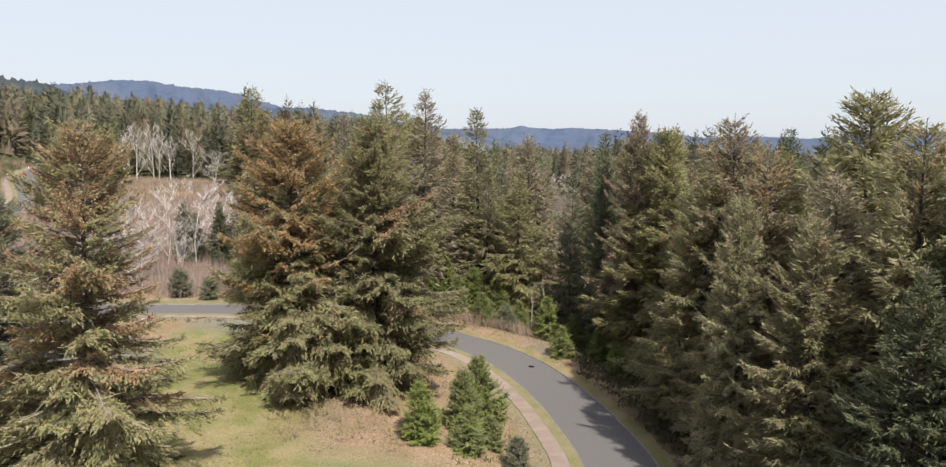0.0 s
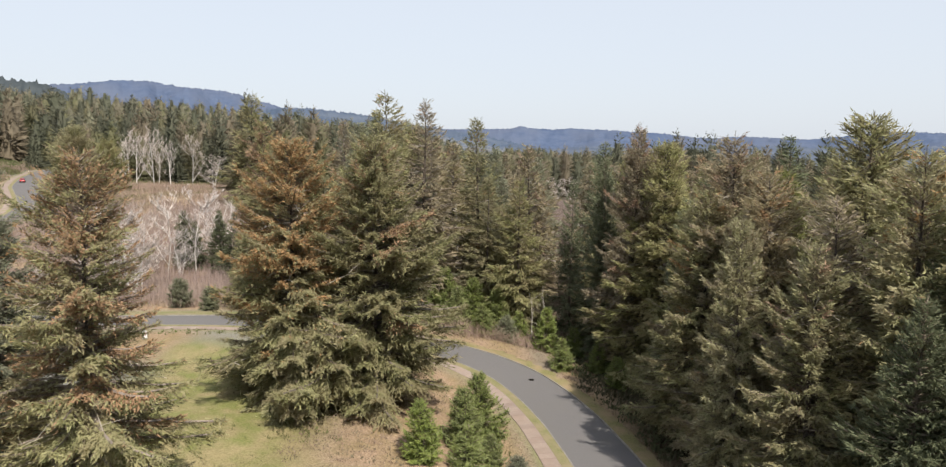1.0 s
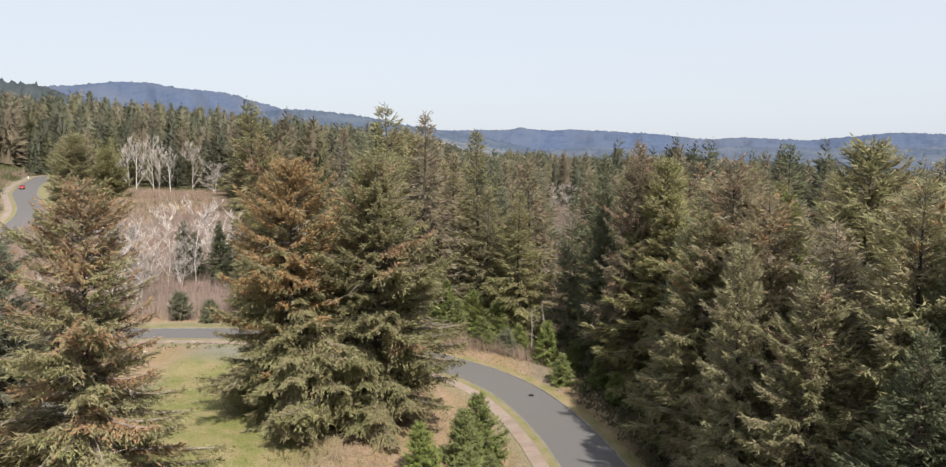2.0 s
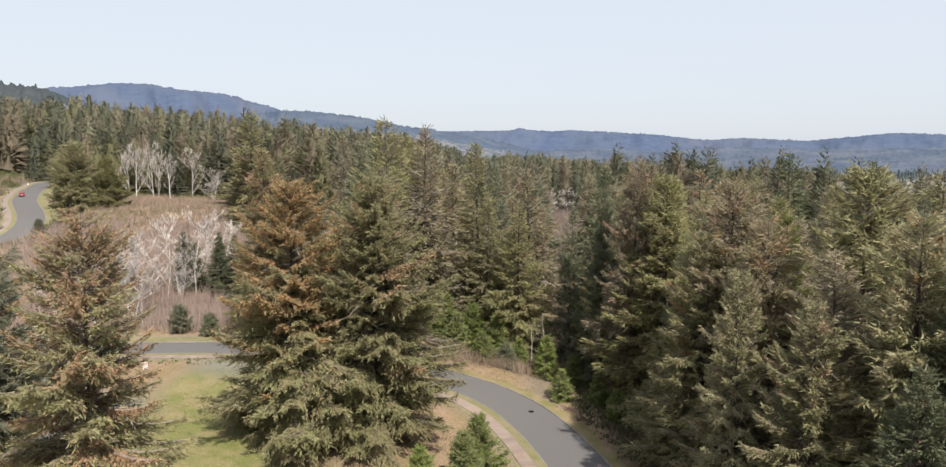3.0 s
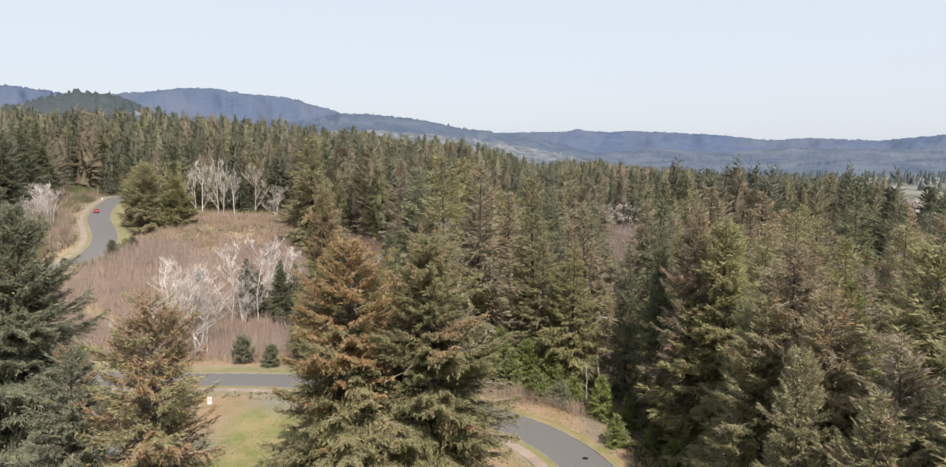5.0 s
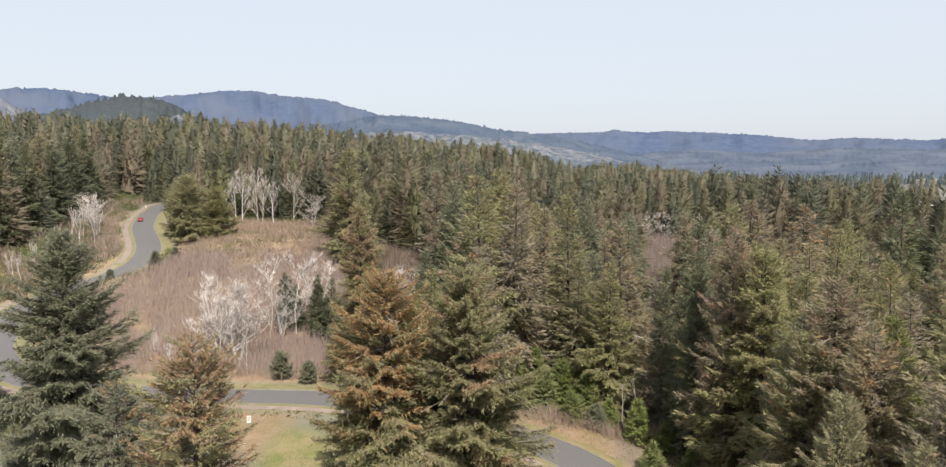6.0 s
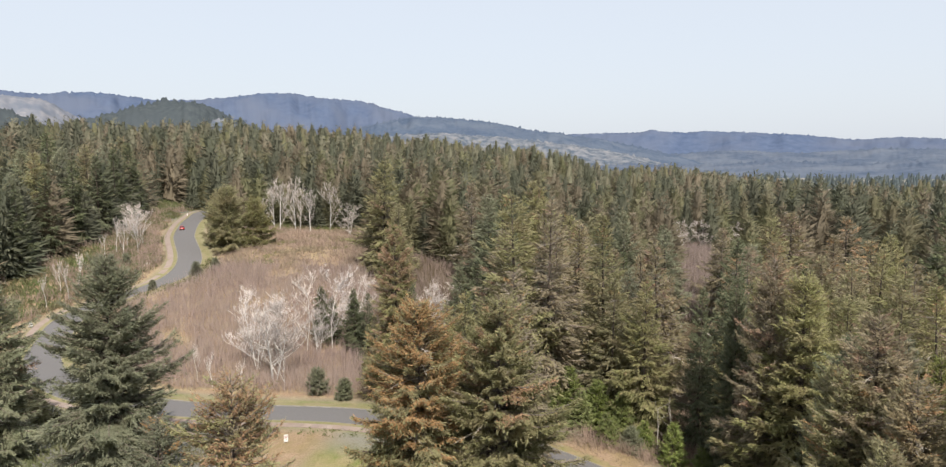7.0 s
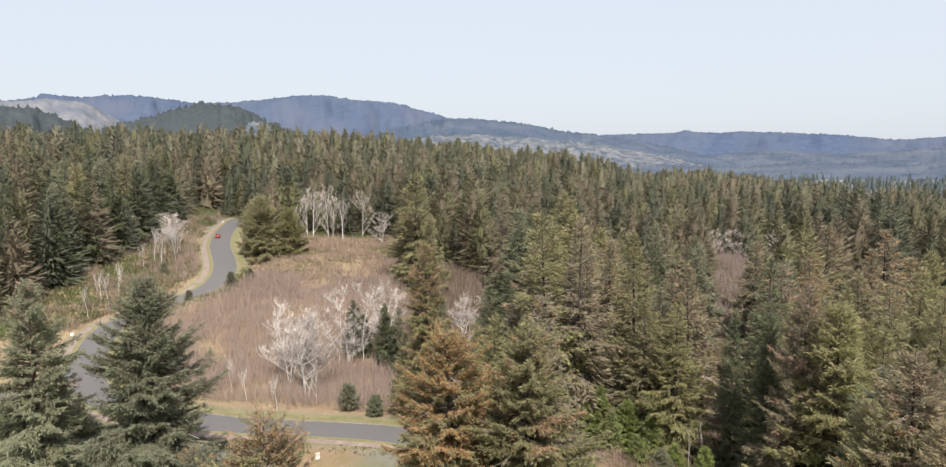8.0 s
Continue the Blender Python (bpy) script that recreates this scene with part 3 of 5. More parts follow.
        curve = stem(zz)[None] + o[None] * (ln * q)[:, None] + up * (ln * (0.25 * q - 0.35 * q * q))[:, None] + np.cumsum(rng.normal(size=(6, 3)) * 0.05, 0)
        deads.append(np.concatenate([curve, np.linspace(0.055, 0.018, 6)[:, None]], 1))
        for _ in range(4):
            k = rng.integers(2, 5)
            deads.append(np.array([[*curve[k], 0.025], [*(curve[k] + o * 0.6 + rng.normal(size=3) * 0.5), 0.01]]))
    parts = {"trunk": mesh_of("trunk", tv, tf, BARK, True)}
    if spray < 0.5 or thin > 0.3:
        parts["branchwork"] = mesh_of("branchwork", *tubes(limbs, 3), LIMB)
    cv, cf = leaves(green, 1.40, 0.42)
    lv, lf = lv.reshape(-1, 4, 3)[:, :3].reshape(-1, 3), np.arange(3 * nt).reshape(nt, 3)
    parts["crown"] = mesh_of("crown", np.concatenate([cv, lv]), np.concatenate([cf, lf + len(cv)]), needles)
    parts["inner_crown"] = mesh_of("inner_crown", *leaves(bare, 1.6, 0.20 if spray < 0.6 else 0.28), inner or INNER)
    if brown.any():
        parts["cone_crop"] = mesh_of("cone_crop", *leaves(brown, 1.25, 0.42), CONE)
    if deads:
        parts["dead_wood"] = mesh_of("dead_wood", *tubes(deads, 3), DEAD)
    return parts


def plant(parts, x, y, label, name="spruce_tree", group="", scale=1.0, turn=0.0, wide=1.0, sink=0.15, category="tree"):
    tree = thing(name, (0, 0, 0), label, category, group)
    for k, me in parts.items():
        ob = part(k, me, tree, {"cone_crop": "orange-brown ripe cones", "dead_wood": "bleached bare dead wood", "inner_crown": "bare twigs inside the crown, on most trees darkened as shade"}.get(k, ""))
        if k != "trunk":
            tagged(ob, kind="stuff")
    tree.matrix_basis = pose(x, y, height_at(x, y) - sink, 0, 0, turn) @ Matrix.Diagonal((scale * wide, scale * wide, scale, 1))
    return tree


# the great spruces round the lawn: x, y, height
WEATHERED = "weathered spruce with drooping limbs and orange-brown cones"
tree_a = conifer(11, 28.5, 10.2, 0.64, 6, 0.31, 0.05, 0.62, 0.38, 1.05, 0.28, 22, hang=0.42, broad=0.34)
plant(tree_a, -29.2, 54.2, WEATHERED + ", on the lawn")
tree_b = conifer(12, 23.0, 7.0, 0.56, 6, 0.32, 0.05, 0.66, 0.36, 0.12, 0.10, 8, NEEDLE_GREY, hang=0.40)
plant(tree_b, -38.5, 58.5, "grey-green spruce with long drooping limbs at the lawn's edge")
tree_e = conifer(13, 27.6, 10.4, 0.62, 7, 0.31, 0.08, 0.62, 0.32, 1.4, 0.04, 14, hang=0.32, broad=0.36)
plant(tree_e, -20.5, 81.5, WEATHERED + ", spreading over the lawn", scale=1.08)
tree_f = conifer(14, 28.2, 10.4, 0.62, 7, 0.31, 0.09, 0.62, 0.32, 0.25, 0.04, 12, hang=0.32, broad=0.36)
plant(tree_f, -11.2, 82.0, "broad old spruce with dense olive foliage and a cone-browned tip", scale=1.10)
tree_e2 = conifer(15, 34.0, 8.0, 0.72, 6, 0.42, 0.06, 0.72, 0.32, 1.0, 0.08, 8, hang=0.32)
plant(tree_e2, -36.8, 131.0, WEATHERED + ", beyond the road")
tree_c = conifer(16, 32.6, 11.6, 0.66, 7, 0.42, 0.04, 0.64, 0.30, 0.0, 0.05, 6, NEEDLE_GREY, hang=0.32)
plant(tree_c, -67.5, 92.0, "full dark grey-green spruce beside the road bend")
plant(tree_b, -89.5, 94.5, "grey-green spruce with long drooping limbs near the road bend", turn=130, scale=1.36)

# the wood beside the road
tree_g = conifer(21, 34.0, 8.8, 0.80, 7, 0.42, 0.10, 0.70, 0.26, 0.12, 0.08, 10, hang=0.32)
tree_h = conifer(22, 35.0, 9.0, 0.80, 7, 0.42, 0.08, 0.70, 0.28, 0.25, 0.20, 12, NEEDLE_BROWN, hang=0.32, inner=GREY_TWIG)
tree_i = conifer(23, 34.0, 9.0, 0.80, 7, 0.42, 0.06, 0.68, 0.28, 0.0, 0.06, 6, hang=0.34)
tree_j = conifer(24, 33.0, 7.8, 0.80, 7, 0.42, 0.04, 0.72, 0.26, 0.0, 0.05, 4, NEEDLE_DARK, hang=0.32)
tree_k = conifer(25, 30.0, 7.0, 0.75, 6, 0.40, 0.12, 0.68, 0.24, 0.0, 0.70, 40, NEEDLE_BROWN, inner=GREY_TWIG)
tree_y = conifer(26, 30.0, 5.2, 0.60, 6, 0.42, 0.08, 0.75, 0.16, 0.0, 0.05, 2, NEEDLE_YEW)


def wood_trees(seed, gap, spray):
    """Six kinds of tree for the wood, at one fineness."""
    kinds = [(29, 7.6, 0.06, 0.82, 0.06, 0.10, 4, NEEDLE, None), (27, 7.2, 0.07, 0.80, 0.06, 0.35, 18, NEEDLE_BROWN, GREY_TWIG), (30, 6.8, 0.06, 0.86, 0.0, 0.05, 2, NEEDLE_DARK, None),
             (27, 7.4, 0.12, 0.80, 0.0, 0.08, 3, NEEDLE_GREY, None), (26, 6.8, 0.20, 0.80, 0.35, 0.40, 18, NEEDLE_BROWN, GREY_TWIG), (29, 7.8, 0.08, 0.82, 0.03, 0.05, 3, NEEDLE, None)]
    return [conifer(seed + k, h, w, gap, 7, spray, lo, pw, 0.27, cn, th, dd, nd, hang=0.38, inner=tw) for k, (h, w, lo, pw, cn, th, dd, nd, tw) in enumerate(kinds)]


MID = wood_trees(40, 1.05, 0.52)
# coarser trees for the wood further off
COARSE = wood_trees(50, 1.25, 0.66)
MID_LABELS = ["olive-green spruce standing in the wood", "brownish thin spruce standing in the wood", "dark green fir standing in the wood",
              "grey-green spruce standing in the wood", "rusty thin spruce standing in the wood", "full green spruce standing in the wood"]
SPRUCES = [
    (MID[5], -15.6, 136.0, 1.37, "tall green spruce rising above the wood"), (MID[1], -9.4, 136.5, 1.46, "tall thin-crowned brownish spruce in the wood"),
    (MID[0], 0.9, 143.0, 1.32, "tall straight spruce with an open top"), (tree_h, 23.2, 106.5, 1.06, "brown-tinged spruce with an open top beside the road"),
    (tree_i, 27.0, 103.0, 1.02, "green spruce beside the road"), (tree_h, 27.8, 78.0, 1.0, "brown-tinged spruce with a pointed open top"),
    (tree_k, 29.4, 59.3, 0.98, "thin dying spruce with grey twigs"), (tree_i, 34.0, 63.7, 1.07, "tall green spruce at the wood's edge"),
    (tree_g, 32.6, 53.0, 0.98, "olive spruce at the wood's edge"), (tree_j, 34.0, 49.5, 0.97, "dense dark fir at the wood's edge"),
    (MID[4], 10.9, 141.2, 1.32, "brown-tinged spruce with cones in the wood"), (tree_y, 33.8, 76.4, 1.05, "yellow-green bushy conifer in the wood"),
    (tree_j, 20.6, 115.5, 0.98, "dark dense fir beside the road"), (MID[2], 17.0, 127.0, 0.95, "dark dense fir beside the road"),
    (tree_i, 23.4, 64.0, 0.80, "spreading green spruce overhanging the road"), (tree_g, 25.8, 55.5, 0.77, "spreading olive spruce overhanging the road"),
    (MID[5], 8.2, 131.0, 0.98, "full green spruce behind the roadside bank"), (MID[0], 2.6, 136.0, 0.95, "olive spruce behind the roadside bank"),
    (tree_j, 28.5, 46.5, 0.72, "dark fir with long lower limbs"), (tree_j, 34.0, 42.0, 0.86, "dense dark fir at the wood's edge"),
    (MID[1], -9.0, 150, 1.2, "thin brownish spruce in the wood"), (MID[0], 24.0, 119.0, 1.1, "olive spruce in the wood"),
    (tree_g, 24.5, 77.5, 0.86, "olive spruce beside the road"), (tree_i, 26.5, 86.5, 0.80, "green spruce beside the road"), (tree_j, 28.5, 90.0, 0.9, "dark fir in the wood"), (tree_i, 29.0, 74.0, 0.85, "green spruce in the wood"),
    (MID[4], 14.0, 146.0, 1.05, "thin dying spruce with grey twigs"), (MID[1], -12.5, 106.0, 1.16, "thin grey-green spruce behind the lawn trees"), (MID[5], -19.5, 107.0, 0.92, "green spruce behind the lawn trees"),
]
SPRUCES += [(tree_h, 28.2, 68.5, 0.90, "brown-tinged spruce in the wood"),
            # stands out of view, added to throw shade on the wood's near corner
            (tree_j, 40.0, 27.0, 0.9, "unseen dark fir added to shade the wood's near edge")]
rng = np.random.default_rng(5)
taken = [(-29.2, 54.2), (-38.5, 58.5), (-20.5, 81.5), (-11.2, 82), (-36.8, 131), (-67.5, 92), (-89.5, 94.5)]
for tree, x, y, s, label in SPRUCES:
    plant(tree, x, y, label, scale=s, turn=float(rng.uniform(0, 360)), wide=float(rng.uniform(0.98, 1.12)) * (1.0 if not 12 < x < 24 else 0.62 if y > 110 else 0.76), group="spruces of the roadside wood")
    taken.append((x, y))

def wooded(x, y):
    """Where the closed wood stands."""
    d = road_distance(np.array([x]), np.array([y]))[0][0]
    if d < 9:
        return False
    edge = -35 - 0.37 * (y - 133)
    if y < 128 and x < 19 or y < 142 and -9 < x < 17:
        return False
    if x < 25 and 92 < y < 128 or x < 24 and y < 60:
        return False
    if y < 52 and x < 60:
        return False
    if x > 0.47 * y and 330 < math.hypot(x, y) < 1200 or 160 < y < 300 and 0.10 < x / y < 0.155:
        return False
    if y < 303 and x < edge and x > -160:
        return False
    if math.hypot(x + 3.6, y - 152) < 7:
        return False
    if abs(x + 0.230 * y) < 8.5 and 150 < y < 235:
        return False
    if x <= -120 and y < 340:
        # the bank beyond the upper road stays scrub
        side = road_distance(np.array([x]), np.array([y]))[2][0]
        return x < -177 - 0.36 * max(0, y - 235) or y > 303 and side < -9 or y > 325
    if 245 < y < 332 and 0.115 < x / y < 0.205 or math.hypot(x - 104, y - 322) < 12 or math.hypot(x - 78, (y - 215) * 0.7) < 10 or 215 < y < 325 and (0.095 < x / y < 0.16 or 0.325 < x / y < 0.36):
        return False
    return True


spots = []
for y in np.arange(30, 330, 9.2):
    for x in np.arange(-260, 190, 9.2):
        px, py = x + rng.uniform(-3.2, 3.2), y + rng.uniform(-3.2, 3.2)
        bearing = math.degrees(math.atan2(px, py))
        if -47 < bearing < 35 and wooded(px, py) and all((px - a) ** 2 + (py - b) ** 2 > 24 for a, b in taken):
            spots.append((math.hypot(px, py), px, py))
spots.sort()
NEAR_COUNT = 180
for dist, x, y in spots[:NEAR_COUNT]:
    k = int(rng.integers(0, len(MID)))
    if road_distance(np.array([x]), np.array([y]))[0][0] < 26 or x < -25 - 0.37 * (y - 133) + 12:
        k = (5, 2, 5, 3, 0, 5)[k]
    plant((MID if dist < 155 else COARSE)[k], x, y, MID_LABELS[k], scale=float(0.55 + 0.68 * rng.random() ** 0.9), wide=float(rng.uniform(0.92, 1.22)), turn=float(rng.uniform(0, 360)), group="spruces of the wood")


def joined(variants, places, name, label, seed):
    """Many far trees in one mesh for each kind of foliage."""
    rg = np.random.default_rng(seed)
    got = {}
    for x, y, z, s in places:
        parts = variants[int(rg.integers(0, len(variants)))]
        a = rg.uniform(0, 6.283)
        fat = s * rg.uniform(0.75, 1.2)
        c, q = math.cos(a) * fat, math.sin(a) * fat
        m = np.array([[c, -q, 0], [q, c, 0], [0, 0, s * rg.uniform(0.88, 1.12)]])
        for v, f, mat in parts:
            got.setdefault(mat, []).append((v @ m.T + np.array([x, y, z]), f))
    for mat, lots in got.items():
        base = np.cumsum([0] + [len(v) for v, f in lots[:-1]])
        me = mesh_of(name, np.concatenate([v for v, f in lots]), np.concatenate([f + o for (v, f), o in zip(lots, base)]), bpy.data.materials[mat])
        tagged(new(name, me), label, "forest", kind="stuff")


def arrays(parts, names=("crown", "cone_crop", "inner_crown")):
    out = []
    for k in names:
        if k in parts:
            me = parts[k]
            v, f = np.empty(len(me.vertices) * 3, dtype=np.float32), np.empty(len(me.loops), dtype=np.int32)
            me.vertices.foreach_get("co", v)
            me.loops.foreach_get("vertex_index", f)
            out.append((v.reshape(-1, 3), f.reshape(len(me.polygons), -1), me.materials[0].name))
    return out


def far_spruce(seed, high, wide, blades, mat, low=0.05):
    """A far conifer: many thin boughs, rising near the top and level below, round a dark ragged core."""
    rg = np.random.default_rng(seed)
    u = 1 - np.sqrt(rg.random(blades))
    az = rg.uniform(0, 6.283, blades)
    patch = rg.uniform(0, 6.3, 2)
    reach = wide * (1 - u) ** 0.72 * (0.92 + 0.16 * np.sin(az * 2 + u * 9 + patch[0]) + 0.12 * np.sin(az * 3 - u * 17 + patch[1])) * rg.uniform(0.7, 1.15, blades) + 0.15
    out, side = np.stack([np.cos(az), np.sin(az), 0 * az], 1), np.stack([-np.sin(az), np.cos(az), 0 * az], 1)
    start = rg.uniform(0.15, 0.62, blades)
    z = high * (low + (0.985 - low) * u)
    slope = 0.95 * u - 0.22 + rg.normal(size=blades) * 0.28
    length = reach * (1 - start)
    base = out * (reach * start)[:, None] + np.stack([0 * z, 0 * z, z + slope * reach * start], 1)
    way = out + side * (rg.normal(size=blades) * 0.42)[:, None] + np.stack([0 * z, 0 * z, slope], 1)
    roll = rg.normal(size=blades) * 0.75
    side = side * np.cos(roll)[:, None] + np.stack([0 * z, 0 * z, np.sin(roll)], 1)
    girth = (0.055 * length + 0.0052 * high * (60 / blades) ** 0.35 + 0.10)[:, None]
    v = np.stack([base + side * girth, base + way * length[:, None], base - side * girth - np.array([[0, 0, 0.3]])], 1).reshape(-1, 3)
    sides, levels = 7, np.array([low, 0.38, 0.58, 0.80])
    ring = []
    for k, q in enumerate(levels):
        a = np.arange(sides) * 6.283 / sides + k * 0.4
        rad = wide * max(0.02, 1 - (q - low) / (1 - low)) ** 0.9 * 0.50 * rg.uniform(0.75, 1.2, sides)
        ring.append(np.stack([rad * np.cos(a), rad * np.sin(a), high * q + rg.uniform(-0.6, 0.6, sides)], 1))
    i = (np.arange(3)[:, None] * sides + np.arange(sides)[None]).ravel()
    j = (np.arange(3)[:, None] * sides + (np.arange(sides)[None] + 1) % sides).ravel()
    core = np.concatenate([np.stack([i, j, j + sides], 1), np.stack([i, j + sides, i + sides], 1)])
    return [(v, np.arange(len(v)).reshape(-1, 3), mat.name), (np.concatenate(ring), core, mat.name)]


WOODS = [WOOD_OLIVE, WOOD_BROWN, WOOD_DARK, WOOD_OLIVE, WOOD_BROWN, WOOD_DARK]
FAR = [far_spruce(60 + i, 25 + 2 * (i % 3), 7.8, 1000, m) for i, m in enumerate(WOODS)]
BEYOND = [far_spruce(70 + i, 24 + 2 * (i % 3), 8.2, 520, m) for i, m in enumerate(WOODS)]
FARTHEST = [far_spruce(80 + i, 22 + 2 * (i % 3), 8.4, 200, m) for i, m in enumerate([WOOD_FAR, WOOD_DARK, WOOD_FAR, WOOD_BROWN, WOOD_OLIVE, WOOD_DARK])]
far_places = [(x, y, height_at(x, y) - 0.3, float(0.6 + 0.6 * rng.random() ** 0.7)) for dist, x, y in spots[NEAR_COUNT:]]
more, most = [], []
r = 330.0
while r < 1080:
    gap = 9.6 + (r - 330) * 0.013
    for b in np.arange(-48, 36, math.degrees(gap / r)):
        bb, rr = math.radians(b + rng.uniform(-0.4, 0.4) * math.degrees(gap / r)), r + rng.uniform(-0.45, 0.45) * gap
        x, y = rr * math.sin(bb), rr * math.cos(bb)
        if y < 330 and -260 < x < 190:
            continue
        if rr > 560 and math.sin(x * 0.013 + 2) * math.sin(y * 0.011 + 1) > 0.72 or not wooded(x, y):
            continue
        if 20.5 < b < 40 and rr < 880 or b > 14 and rr > 980:
            continue
        (more if rr < 480 else most).append((x, y, float(hills_and_dips(x, y)) - 0.4, float(0.5 + 0.7 * rng.random())))
    r += gap
joined(FAR, far_places[:330], "far_forest", "dense mixed green and brown conifer forest", 3)
joined(BEYOND, far_places[330:] + more, "farther_forest", "mixed conifer forest on rising ground", 6)
plain = []
for _ in range(2600):
    rr, bb = rng.uniform(1080, 2300), math.radians(rng.uniform(-30, 36))
    x, y = rr * math.sin(bb), rr * math.cos(bb)
    if math.sin(x * 0.006 + 1) * math.sin(y * 0.008 + 2) < 0.45:
        plain.append((x, y, float(hills_and_dips(x, y)) - 0.5, float(rng.uniform(0.5, 1.0))))
joined([far_spruce(90 + i, 22, 8.0, 16, m) for i, m in enumerate([WOOD_HAZE, WOOD_HAZE])], plain, "valley_woods", "scattered haze-tinted woods on the far valley floor", 8)
joined(FARTHEST, most, "distant_forest", "unbroken distant conifer forest", 4)


# ---- bare trees ----
def bare_tree(seed, high, spread, forks=5, levels=4, lean=(0, 0), stems=1, girth=0.011):
    """A leafless alder: trunk, limbs and fine twigs."""
    rg = np.random.default_rng(seed)
    wood = [[], [], []]

    def grow(start, way, length, radius, level):
        n = 6 if level == 0 else 4
        pts, p, d = [np.array([*start, radius])], np.array(start, dtype=float), np.array(way, dtype=float)
        for k in range(1, n + 1):
            d = d + rg.normal(size=3) * (0.06 if level == 0 else 0.16) + np.array([0, 0, 0.04 + 0.06 * level])
            d /= np.linalg.norm(d)
            p = p + d * length / n
            pts.append(np.array([*p, max(0.026, radius * (1 - 0.8 * k / n))]))
        wood[min(level, 2)].append(np.array(pts))
        if level + 1 < levels:
            for f in range(forks + (2 if level == 0 else 0)):
                t = rg.uniform(0.12 if level == 0 else 0.2, 0.98)
                i = min(n - 1, int(t * n))
                base = pts[i][:3] + (pts[i + 1][:3] - pts[i][:3]) * (t * n - i)
                a = rg.uniform(0, 6.283)
                side = np.array([math.cos(a), math.sin(a), 0.0])
                nd = d * 0.5 + side * (0.75 * spread) + np.array([0, 0, 0.25])
                grow(base, nd / np.linalg.norm(nd), length * rg.uniform(0.34, 0.56) * (1.15 - 0.4 * t), pts[i][3] * 0.55, level + 1)

    for q in range(stems):
        a = q * 2.4 + seed
        w = np.array([lean[0] + 0.22 * math.cos(a) * (stems > 1), lean[1] + 0.22 * math.sin(a) * (stems > 1), 1.0])
        grow((0.25 * math.cos(a) * (stems > 1), 0.25 * math.sin(a) * (stems > 1), -0.3), w / np.linalg.norm(w), high * rg.uniform(0.85, 1.0), girth * high, 0)
    return {"trunk": mesh_of("trunk", *tubes(wood[0], 6), ALDER, True), "branchwork": mesh_of("branchwork", *tubes(wood[1], 4), ALDER), "twig_crown": mesh_of("twig_crown", *tubes(wood[2], 3), TWIG)}


